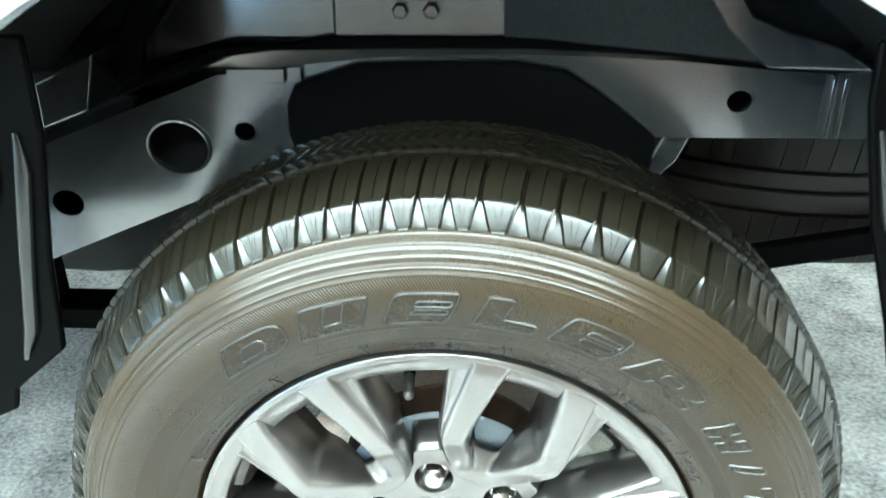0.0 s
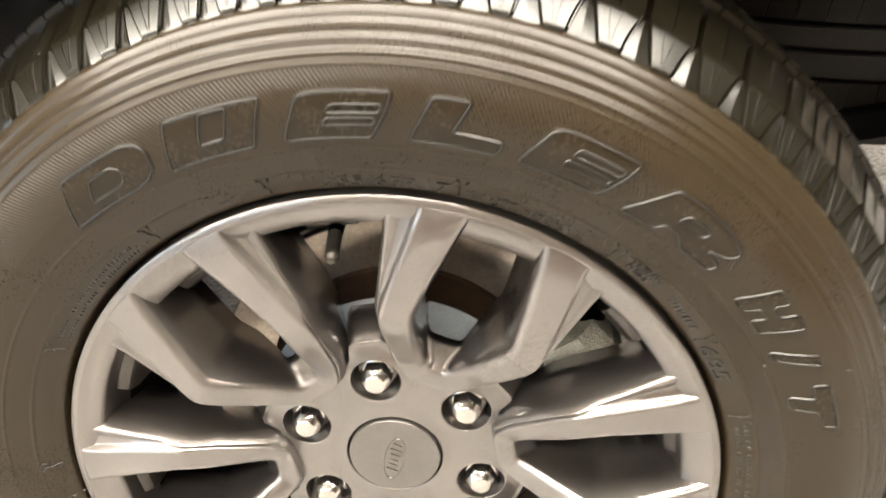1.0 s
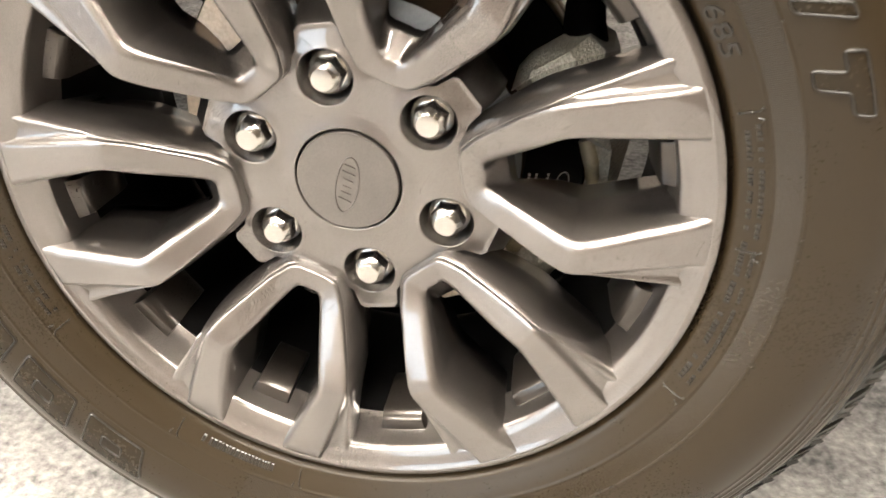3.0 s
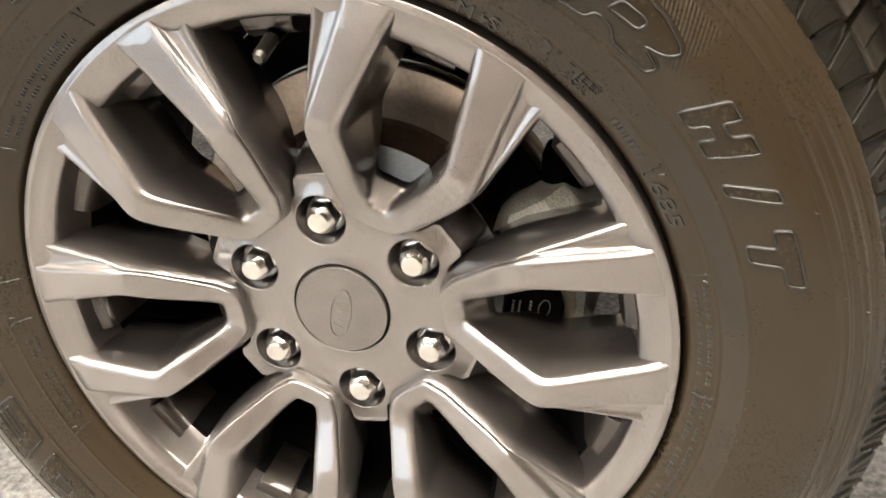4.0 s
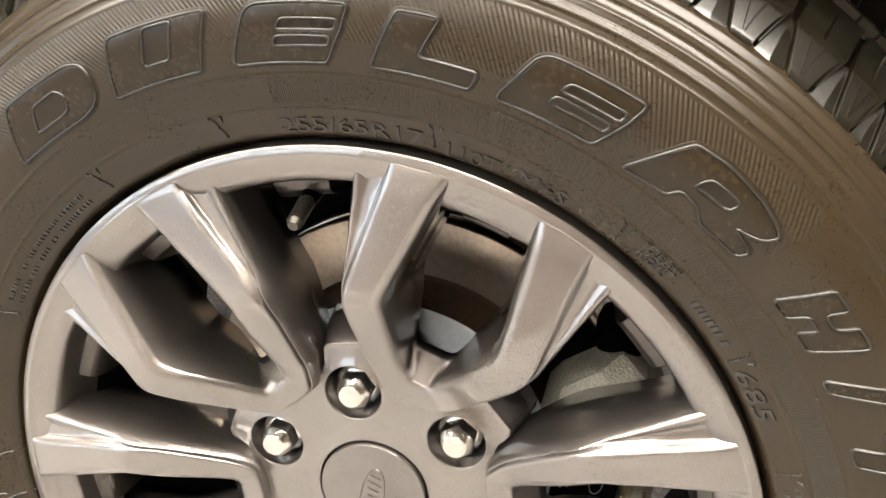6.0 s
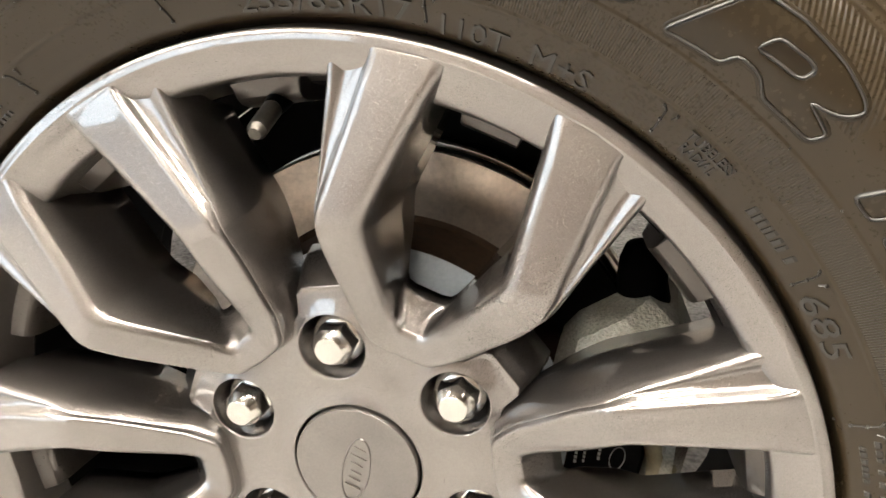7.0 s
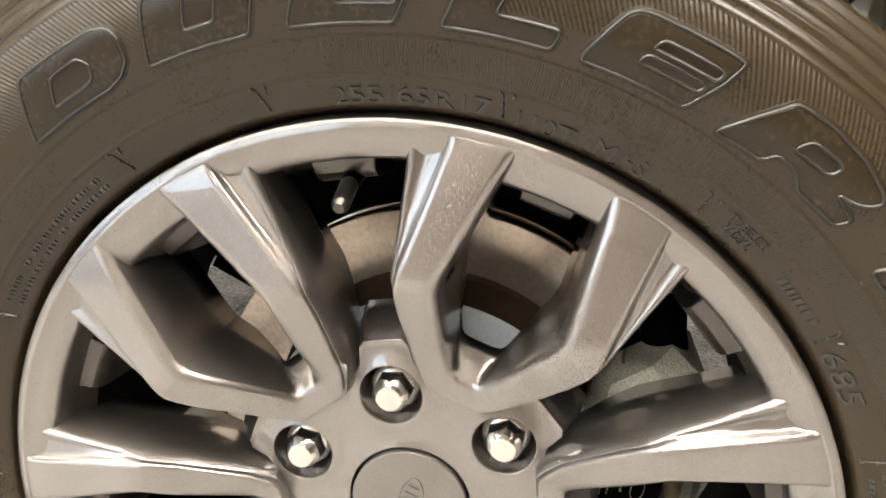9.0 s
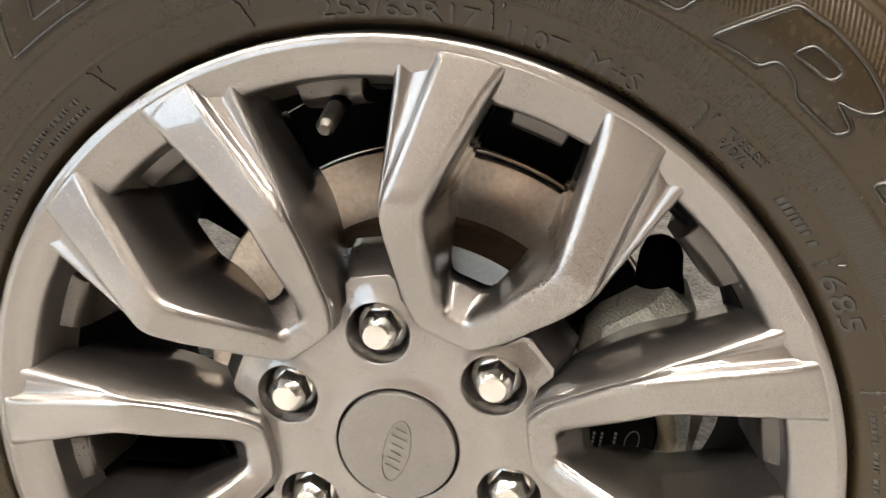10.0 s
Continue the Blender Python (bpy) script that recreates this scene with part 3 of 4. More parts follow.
# the same mark upside down at the foot of the tyre
for a0, a1, slots in ((-126.0, -136.0, 1), (-139.0, -149.0, 1), (-152.0, -161.0, 2), (-164.0, -173.0, 1)):
    wide = a0 - a1
    holes = [slanted(a0 - wide * 0.35, a1 + wide * 0.3, R0 + 0.009, R1 - 0.009, lean=-2.0)] if slots == 1 else [slanted(a0 - wide * 0.3, a1 + wide * 0.1, r, r + 0.0042, lean=-2.0) for r in (R0 + 0.0065, R0 + 0.0145)]
    moulded_shape("moulded_block", [slanted(a0, a1, lean=-2.0)] + holes, halo=0.0024)


def moulded_text(text, a0, a1, r0, height, lift=0.0008, lean=0.0, flip=False):
    """Raised writing that runs clockwise from angle a0 to a1 on the sidewall."""
    curve = bpy.data.curves.new("moulded_text", "FONT")
    curve.body, curve.extrude, curve.resolution_u = text, 0.5, 2
    tmp = new("moulded_text", curve)
    mesh = bpy.data.meshes.new_from_object(tmp.evaluated_get(bpy.context.evaluated_depsgraph_get()))
    bpy.data.objects.remove(tmp)
    bm = bmesh.new()
    bm.from_mesh(mesh)
    bpy.data.meshes.remove(mesh)
    long = [e for e in bm.edges if e.calc_length() > 0.25]
    bmesh.ops.subdivide_edges(bm, edges=long, cuts=2)
    xs = [v.co.x for v in bm.verts]
    ys = [v.co.y for v in bm.verts]
    x0, w, y0, hh = min(xs), max(xs) - min(xs), min(ys), max(ys) - min(ys)
    for v in bm.verts:
        u, t = (v.co.x - x0) / w, (v.co.y - y0) / hh
        if flip:
            u, t = 1 - u, 1 - t
        v.co = on_side(r0 + height * t, a0 + (a1 - a0) * u - lean * t, lift if v.co.z > 0 else -0.0004)
    bmesh.ops.recalc_face_normals(bm, faces=bm.faces)
    return part("moulded_text", bm, M_MARK, tyre, smooth=0)


bpy.context.view_layer.update()


def leaning(pts, a0, a1, lean, r0=0.2745, r1=0.3010):
    """Corners given in 0..1 across and up, laid between two angles."""
    return [(a0 + (a1 - a0) * u - lean * v, r0 + (r1 - r0) * v) for u, v in pts]


moulded_shape("moulded_letter", [leaning([(0, 0), (0, 1), (0.36, 1), (0.36, 0.62), (0.64, 0.62), (0.64, 1), (1, 1), (1, 0), (0.64, 0), (0.64, 0.38), (0.36, 0.38), (0.36, 0)], 40.5, 34.4, 1.8, r1=0.2990)], halo=0.0016)
moulded_shape("moulded_stroke", [leaning([(0, 0), (0.52, 1), (1, 1), (0.48, 0)], 31.0, 27.9, 1.0, r1=0.2990)], halo=0.0016)
moulded_shape("moulded_letter", [leaning([(0.34, 0), (0.34, 0.62), (0, 0.62), (0, 1), (1, 1), (1, 0.62), (0.66, 0.62), (0.66, 0)], 25.4, 18.8, 1.6, r1=0.2990)], halo=0.0016)
moulded_text("255/65R17", 96.7, 79.3, 0.2372, 0.0085)
moulded_text("110T", 76.4, 69.9, 0.2355, 0.0085)
moulded_text("M+S", 67.6, 61.7, 0.2365, 0.0085)
moulded_text("TUBELESS", 52.2, 47.0, 0.2455, 0.0042)
moulded_text("RADIAL", 51.8, 48.0, 0.2400, 0.0042)
moulded_text("685", 33.4, 26.4, 0.2375, 0.0095)


def moulded_bars(a0, a1, rows, seed):
    """Small writing that cannot be read: rows of plain raised bars."""
    rng = random.Random(seed)
    bm = bmesh.new()
    for r, h in rows:
        a = a0
        while a > a1:
            step = rng.uniform(0.45, 0.95)
            if rng.random() < 0.84:
                plateau(bm, [(a, r), (a - step * 0.75, r), (a - step * 0.75, r + h), (a, r + h)], 0.0007)
            a -= step
    bmesh.ops.recalc_face_normals(bm, faces=bm.faces)
    return part("small_lettering", bm, M_MARK, tyre, smooth=0)


moulded_bars(44.0, 37.2, [(0.2405, 0.0055)], 1)
moulded_bars(17.5, 2.0, [(0.2400, 0.0028), (0.2455, 0.0028)], 2)
moulded_bars(0.5, -24.0, [(0.2400, 0.0034), (0.2460, 0.0024)], 3)
moulded_bars(150.0, 128.0, [(0.2385, 0.0026), (0.2435, 0.0026)], 4)
moulded_bars(-153.0, -170.0, [(0.2395, 0.0026), (0.2440, 0.0026)], 5)
moulded_bars(-105.0, -119.0, [(0.2400, 0.0060)], 6)

for a in (104.4, 123.6, 78.0, 54.8, 35.0, 19.0, -0.8, -27.0, -100.0, -123.4, -150.4, -174.0, 178.0, 152.0):
    bm = bmesh.new()
    ridge(bm, [(a, 0.2335), (a - 0.1, 0.2400), (a + 0.2, 0.2490)], 0.0005, 0.0008)
    ridge(bm, [(a + 0.2, 0.2490), (a + 0.6, 0.2506)], 0.0005, 0.0008)
    ridge(bm, [(a - 0.7, 0.2474), (a - 0.9, 0.2500)], 0.0005, 0.0008)
    for da, r in ((0.6, 0.2506), (-0.9, 0.2500), (0.1, 0.2450), (-0.1, 0.2390)):
        p, n = on_side(r, a + da), side_normal(r, a + da)
        tube(bm, [p - 0.0004 * n, p + 0.0013 * n, p + 0.0017 * n], [0.0008, 0.0007, 0.0003], 6)
    bmesh.ops.recalc_face_normals(bm, faces=bm.faces)
    part("mould_tick", bm, M_MARK, tyre, smooth=0)


def vent_pips():
    rng = random.Random(9)
    bm = bmesh.new()
    for k in range(46):
        a, r = rng.uniform(0, 360), rng.choice((0.2690, 0.3115, 0.3180, 0.3290))
        p, n = on_side(r, a), side_normal(r, a)
        side = n.cross(Vector((0, 0, 1))).normalized()
        tube(bm, [p - 0.0003 * n, p + 0.0008 * n + 0.0004 * side, p + rng.uniform(0.001, 0.0022) * n + rng.uniform(-0.0012, 0.0012) * side], [0.0005, 0.0004, 0.0002], 5)
    ob = part("vent_pips", bm, M_MARK, tyre, smooth=0)
    return tagged(ob, kind="stuff")


vent_pips()

# ---------------------------------------------------------------- the alloy rim
def unit_point(u, v, unit, y):
    a = radians(UNIT0 + 60 * unit)
    return Vector((u * math.cos(a) - v * math.sin(a), y, ZC + u * math.sin(a) + v * math.cos(a)))


def rim_ring():
    """Lip, bevels and barrel; the bevel is wider in the spokes' windows than in the gaps between the spokes."""
    bm = bmesh.new()
    rows = []
    n = 360
    for i in range(n):
        ang = UNIT0 + 360 * i / n
        off = abs((360 * i / n + 30) % 60 - 30)
        k = min(max((off - 7.2) / 2.0, 0), 1)
        lip_r, lip_y = 0.2238 * (1 - k) + 0.2242 * k, -0.0293 * (1 - k) - 0.0291 * k
        def bend(a, b):
            return a * (1 - k) + b * k
        prof = [(0.2305, -0.0150), (0.2302, -0.0262), (0.2298, -0.0280), (0.2290, -0.0286), (0.2270, -0.0289), (0.2255, -0.0292),
                (lip_r + 0.0012, lip_y - 0.0001), (lip_r + 0.0002, lip_y + 0.0002), (lip_r - 0.0008, lip_y + 0.0012), (bend(0.2145, 0.2172), bend(-0.0252, -0.0263)), (bend(0.2070, 0.2110), bend(-0.0212, -0.0236)), (bend(0.2052, 0.2096), bend(-0.0196, -0.0220)),
                (bend(0.2043, 0.2084), bend(-0.0172, -0.0190)), (bend(0.2034, 0.2060), bend(-0.0030, 0.0010)), (bend(0.1995, 0.2010), 0.0100), (0.2040, 0.0110), (0.2120, 0.0000)]
        rows.append([polar(r, ang, y) for r, y in prof])
    grid(bm, rows, wrap_rows=True, wrap_cols=True)
    return tidy(bm)


rim = part("rim", rim_ring(), M_ALLOY, wheel, "dark grey metallic painted alloy rim", smooth=32)

barrel = part("rim_well", lathe([(0.2012, 0.0085), (0.1960, 0.0300), (0.1935, 0.0600), (0.1930, 0.1200), (0.2050, 0.1500), (0.2240, 0.1650), (0.2240, 0.1660), (0.2060, 0.1640), (0.2000, 0.1400), (0.2050, 0.0300), (0.2060, 0.0085)], segs=180), M_BARREL, wheel, "inner well of the rim, coloured black for the shade inside it", smooth=40)

FACE = [  # stations from the hub to the lip: face inner edge, face outer edge, face height, groove edge
    ((0.0893, 0.0000), (0.0762, 0.0000), -0.0055, (0.0745, 0.0000)),
    ((0.0885, 0.0088), (0.0768, 0.0150), -0.0060, (0.0752, 0.0165)),
    ((0.0990, 0.0138), (0.0905, 0.0262), -0.0120, (0.0892, 0.0277)),
    ((0.1280, 0.0270), (0.1235, 0.0455), -0.0300, (0.1227, 0.0466)),
    ((0.1400, 0.0325), (0.1355, 0.0510), -0.0360, (0.1350, 0.0522)),
    ((0.1465, 0.0345), (0.1410, 0.0526), -0.0375, (0.1412, 0.0550)),
    ((0.1550, 0.0338), (0.1500, 0.0529), -0.0370, (0.1510, 0.0573)),
    ((0.1850, 0.0298), (0.1800, 0.0532), -0.0338, (0.1780, 0.0640)),
    ((0.2090, 0.0266), (0.2040, 0.0535), -0.0316, (0.1965, 0.0685)),
    ((0.2220, 0.0238), (0.2165, 0.0537), -0.0294, (0.2055, 0.0714)),
    ((0.2249, 0.0225), (0.2190, 0.0556), -0.0285, (0.2120, 0.0745)),
]
FEET = [  # inner and outer foot of each station
    ((0.1075, 0.0000), (0.0720, 0.0000)),
    ((0.1070, 0.0118), (0.0740, 0.0190)),
    ((0.1135, 0.0160), (0.0880, 0.0300)),
    ((0.1320, 0.0222), (0.1215, 0.0480)),
    ((0.1420, 0.0258), (0.1340, 0.0532)),
    ((0.1475, 0.0268), (0.1400, 0.0545)),
    ((0.1550, 0.0262), (0.1490, 0.0560)),
    ((0.1840, 0.0232), (0.1760, 0.0605)),
    ((0.1990, 0.0222), (0.1930, 0.0645)),
    ((0.2050, 0.0212), (0.2030, 0.0680)),
    ((0.2080, 0.0225), (0.2090, 0.0715)),
]
LEG = [f + g for f, g in zip(FACE, FEET)]


def rounded(pts, cuts, steps=3):
    """A line of places with its inner corners turned into short curves."""
    out = [pts[0]]
    for k in range(1, len(pts) - 1):
        a, p, b = pts[k - 1], pts[k], pts[k + 1]
        c0, c1 = min(cuts[k], 0.45 * (a - p).length), min(cuts[k], 0.45 * (b - p).length)
        q0 = p + (a - p).normalized() * c0 if c0 > 1e-7 else p
        q1 = p + (b - p).normalized() * c1 if c1 > 1e-7 else p
        for n in range(steps + 1):
            t = n / steps
            out.append((1 - t) ** 2 * q0 + 2 * t * (1 - t) * p + t * t * q1)
    out.append(pts[-1])
    return out


def spoke_pair(unit):
    """A V of two legs with a hexagonal window, groove facets on its flanks, joined at the hub."""
    rows = []
    stations = [(s, 1) for s in reversed(range(len(LEG)))] + [(s, -1) for s in range(1, len(LEG))]
    for s, side in stations:
        inner, outer, y, groove, foot_in, foot_out = LEG[s]
        last = len(LEG) - 1
        deep = 0.030 if s < last else 0.012
        if s <= 4:
            gy0, gy1 = y + 0.0014, y + 0.0034
        elif s == 5:
            gy0, gy1 = y + 0.0026, -0.0338
        else:
            gy0, gy1 = y + (0.0040, 0.0056, 0.0058, 0.0046, 0.0010)[s - 6], (-0.0312, -0.0288, -0.0272, -0.0266, -0.0252)[s - 6]
        step = 0.0012 if s <= 5 else 0.0026
        d = Vector((groove[0] - outer[0], groove[1] - outer[1]))
        d = d.normalized() if d.length > 1e-6 else Vector((0, 1))
        mid = (outer[0] + d.x * step, outer[1] + d.y * step)
        floor_y = max(gy0, gy1) + (0.0004 if s > 5 else 0.0)
        flat = (groove[0] * 0.55 + mid[0] * 0.45, groove[1] * 0.55 + mid[1] * 0.45)

        def between(a, ya, b, yb, t, sag):
            return ((a[0] * (1 - t) + b[0] * t, a[1] * (1 - t) + b[1] * t + sag), ya * (1 - t) + yb * t)

        deep_in = {0: 0.012, 1: 0.013, 2: 0.022}.get(s, deep)
        cols = [(foot_in, deep_in), between(inner, y, foot_in, deep_in, 0.55, -0.0004), between(inner, y, foot_in, deep_in, 0.16, -0.0022), (inner, y), (outer, y), (mid, gy0), (flat, floor_y + 0.0010),
                (groove, gy1), between(groove, gy1, foot_out, deep, 0.14, 0.0032), between(groove, gy1, foot_out, deep, 0.50, 0.0042), (foot_out, deep)]
        pts = [unit_point(u, v * side, unit, yy) for (u, v), yy in cols]
        rows.append(rounded(pts, [0, 0.010, 0.008, 0.0050, 0.0026, 0.0014, 0.002, 0.0036, 0.006, 0.010, 0]))
    columns = [rounded([row[k] for row in rows], [0] + [0.0045] * (len(rows) - 2) + [0], 2) for k in range(len(rows[0]))]
    bm = bmesh.new()
    vs = grid(bm, [list(row) for row in zip(*columns)], wrap_cols=True)
    bm.faces.new(vs[0])
    bm.faces.new(vs[-1])
    return tidy(bm)


for k in range(6):
    part("spoke", spoke_pair(k), M_ALLOY, rim, smooth=70, bevel=-1)


def boss(ang, half, r0, r1):
    """A step on the rim's well behind a window."""
    bm = bmesh.new()
    rows = []
    for y, r, base in ((-0.005, r0, 0.2085), (-0.004, r0 - 0.005, 0.2080), (-0.0015, r1 + 0.0075, 0.2077), (0.004, r1 + 0.005, 0.2072), (0.020, r1 + 0.002, 0.2020), (0.034, r1, 0.1990), (0.044, r1 + 0.003, 0.1980), (0.047, 0.1975, 0.1978)):
        w = half * (1.0 if y < 0.02 else 0.93)
        rows.append([polar(base, ang - w, y), polar(r, ang - w * 0.90, y), polar(r - 0.0004, ang, y), polar(r, ang + w * 0.90, y), polar(base, ang + w, y)])
    vs = grid(bm, rows)
    bm.faces.new(vs[0])
    bm.faces.new(vs[-1])
    return tidy(bm)


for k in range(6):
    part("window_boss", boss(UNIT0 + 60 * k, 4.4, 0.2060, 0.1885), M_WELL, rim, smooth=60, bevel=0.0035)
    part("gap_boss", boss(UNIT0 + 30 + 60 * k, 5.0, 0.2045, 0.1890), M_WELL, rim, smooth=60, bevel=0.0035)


def hub():
    """Hub face with six lobes and six nut pockets."""
    bm = bmesh.new()
    def reach(off, lobe, base):
        k = min(max((abs(off) - 7.5) / 3.0, 0), 1)
        return (lobe / math.cos(radians(off)) if abs(off) < 12 else lobe) * (1 - k) + base * k
    n = 180
    offs = [((360 * i / n) + 30) % 60 - 30 for i in range(n)]
    centres = [(0.0690 * math.cos(radians(UNIT0 + 30 + 60 * k)), 0.0690 * math.sin(radians(UNIT0 + 30 + 60 * k))) for k in range(6)]

    def height(x, z):
        """The face is dished towards its edge, with a low swelling round each pocket."""
        r = math.hypot(x, z)
        near = min(math.hypot(x - cx, z - cz) for cx, cz in centres)
        return 0.0020 + 0.0022 * max(0.0, (r - 0.052) / 0.040) ** 2 - 0.0009 * math.exp(-((near - 0.0187) / 0.0045) ** 2)

    flat, edges = [], []

    def loop(pts):
        k = len(flat)
        flat.extend(Vector(p) for p in pts)
        edges.extend((k + i, k + (i + 1) % len(pts)) for i in range(len(pts)))
        return range(k, k + len(pts))

    def spot(r, ang):
        return (r * math.cos(radians(ang)), r * math.sin(radians(ang)))

    rim_ids = loop([spot(reach(o, 0.1000, 0.0850), UNIT0 + 30 + 360 * i / n) for i, o in enumerate(offs)])
    pocket_ids = [loop([(cx + 0.0187 * math.cos(j * math.tau / 28), cz + 0.0187 * math.sin(j * math.tau / 28)) for j in range(28)]) for cx, cz in centres]
    eye_ids = loop([spot(0.0475, 2 * i * 360 / n) for i in range(n // 2)])
    for cx, cz in centres:
        for ring_r in (0.0206, 0.0228, 0.0252):
            for j in range(36):
                p = (cx + ring_r * math.cos(j * math.tau / 36), cz + ring_r * math.sin(j * math.tau / 36))
                if 0.049 < math.hypot(*p) < 0.083 and all(math.hypot(p[0] - qx, p[1] - qz) > ring_r - 1e-5 for qx, qz in centres):
                    flat.append(Vector(p))
    for r in (0.0510, 0.0550, 0.0590, 0.0630, 0.0670, 0.0710, 0.0750, 0.0790, 0.0825, 0.0880, 0.0930, 0.0975):
        for j in range(120):
            o = (3 * j + 30) % 60 - 30
            x, z = spot(r, UNIT0 + 30 + 3 * j)
            if r < reach(o, 0.1000, 0.0850) - 0.002 and all(math.hypot(x - qx, z - qz) > 0.0268 for qx, qz in centres):
                flat.append(Vector((x, z)))
    spots, _, tris, origins, _, _ = delaunay_2d_cdt(flat, edges, [], 0, 1e-7)
    made = [bm.verts.new((p.x, height(p.x, p.y), p.y + ZC)) for p in spots]
    edge_line = [flat[i] for i in rim_ids]
    for t in tris:
        c = sum((spots[i] for i in t), Vector((0, 0))) / 3
        if c.length > 0.0474 and all(math.hypot(c.x - qx, c.y - qz) > 0.0186 for qx, qz in centres) and inside(c, edge_line):
            bm.faces.new([made[i] for i in t])
    where = {src: made[k] for k, srcs in enumerate(origins) for src in srcs}
    outer, eye = [where[i] for i in rim_ids], [where[i] for i in eye_ids]
    pockets = [(Vector((cx, 0.0020, cz + ZC)), [where[i] for i in ids]) for (cx, cz), ids in zip(centres, pocket_ids)]
    last = eye
    for r, y in ((0.0440, 0.0018), (0.0400, 0.0012), (0.0372, 0.0006), (0.0362, 0.0005), (0.0356, 0.0012), (0.0354, 0.0040)):
        nxt = [bm.verts.new(polar(r, 2 * i * 360 / n, y)) for i in range(n // 2)]
        for j in range(n // 2):
            bm.faces.new((last[j], last[(j + 1) % (n // 2)], nxt[(j + 1) % (n // 2)], nxt[j]))
        last = nxt
    for c, vs in pockets:
        last = vs
        for rad, y in ((0.0182, 0.0015), (0.0177, 0.0026), (0.0173, 0.0050), (0.0156, 0.0200), (0.0080, 0.0215)):
            nxt = [bm.verts.new(c + Vector((rad * math.cos(j * math.tau / 28), y - 0.002, rad * math.sin(j * math.tau / 28)))) for j in range(28)]
            for j in range(28):
                bm.faces.new((last[j], last[(j + 1) % 28], nxt[(j + 1) % 28], nxt[j]))
            last = nxt
        bm.faces.new(last)
    last = outer
    for lobe, base, y in ((0.1007, 0.0856, 0.0040), (0.1014, 0.0862, 0.0050), (0.1024, 0.0866, 0.0070), (0.1115, 0.0890, 0.0190), (0.1150, 0.0905, 0.0310), (0.1050, 0.0880, 0.0400), (0.0700, 0.0700, 0.0420)):
        nxt = [bm.verts.new(polar(reach(o, lobe, base), UNIT0 + 30 + 360 * i / n, y)) for i, o in enumerate(offs)]
        for j in range(n):
            bm.faces.new((last[j], last[(j + 1) % n], nxt[(j + 1) % n], nxt[j]))
        last = nxt
    bm.faces.new(last)
    return tidy(bm)


part("hub_face", hub(), M_ALLOY, rim, smooth=60, bevel=-1)

cap = part("centre_cap", lathe([(0.0001, -0.0022), (0.020, -0.0020), (0.0310, -0.0016), (0.0336, -0.0013), (0.0342, -0.0004), (0.0342, 0.0030), (0.0001, 0.0030)], segs=96), M_CAP, wheel, "plain grey centre cap with an oval emblem", smooth=40)


def emblem():
    """Plain oval outline with plain short bars in it."""
    bm = bmesh.new()
    tilt = radians(12)
    def line(ax, az, w, h, n=56):
        rows = []
        for i in range(n):
            t = i * math.tau / n
            row = []
            for off, y in ((-w, -0.0017), (-w * 0.4, -0.0020 - h), (w * 0.4, -0.0020 - h), (w, -0.0017)):
                x, z = (ax + off) * math.cos(t), (az + off) * math.sin(t)
                row.append(Vector((x * math.cos(tilt) + z * math.sin(tilt) , y, ZC - 0.002 - x * math.sin(tilt) * -1 * 0 + z * math.cos(tilt) - x * math.sin(tilt))))
            rows.append(row)
        grid(bm, rows, wrap_rows=True)
    line(0.0074, 0.0200, 0.0006, 0.0010)
    spin = Matrix.Translation((0, -0.0022, ZC - 0.002)) @ Matrix.Rotation(tilt, 4, "Y")
    for z, long, lean in ((0.0135, 0.0034, 12), (0.0085, 0.0046, 12), (0.0035, 0.0036, 12), (-0.0015, 0.0030, 12), (-0.0060, 0.0034, 12), (-0.0110, 0.0044, 12)):
        box(bm, -long, long, -0.0009, 0.0008, -0.0007, 0.0007, spin @ pose(0, 0, z, 0, lean, 0))
    bmesh.ops.recalc_face_normals(bm, faces=bm.faces)
    return bm


part("emblem", emblem(), M_CAP, cap, "plain raised oval emblem", smooth=40)


def lug_nut():
    """A chrome hexagon nut with a turned chamfer, a flat nose and a flange at its foot."""
    bm = bmesh.new()
    rows = []
    for y, cone in ((0.0140, 1.0), (0.0030, 0.0122), (0.0020, 0.0113), (0.0008, 0.0105), (0.0004, 0.0102), (-0.0034, 0.0074), (-0.0037, 0.0070)):
        row = []
        for j in range(48):
            t = j * math.tau / 48
            hx = 0.0103 / math.cos(((t + math.pi / 6) % (math.pi / 3)) - math.pi / 6)
            row.append(Vector((min(hx, cone) * math.cos(t), y, min(hx, cone) * math.sin(t))))
        rows.append(row)
    vs = grid(bm, rows, wrap_cols=True)
    tip = bm.verts.new((0, -0.0044, 0))
    for j in range(48):
        bm.faces.new((vs[-1][j], vs[-1][(j + 1) % 48], tip))
    return tidy(bm)


def nut_washer():
    bm = bmesh.new()
    prof = [(0.0100, 0.0200), (0.0136, 0.0195), (0.0142, 0.0150), (0.0138, 0.0120), (0.0118, 0.0102), (0.0100, 0.0098)]
    rows = [[Vector((r * math.cos(j * math.tau / 40), y, r * math.sin(j * math.tau / 40))) for r, y in prof] for j in range(40)]
    grid(bm, rows, wrap_rows=True, wrap_cols=True)
    return tidy(bm)


nut_mesh = mesh_of("lug_nut", lug_nut(), M_CHROME, 20)
washer_mesh = mesh_of("washer", nut_washer(), M_CHROME, 40)
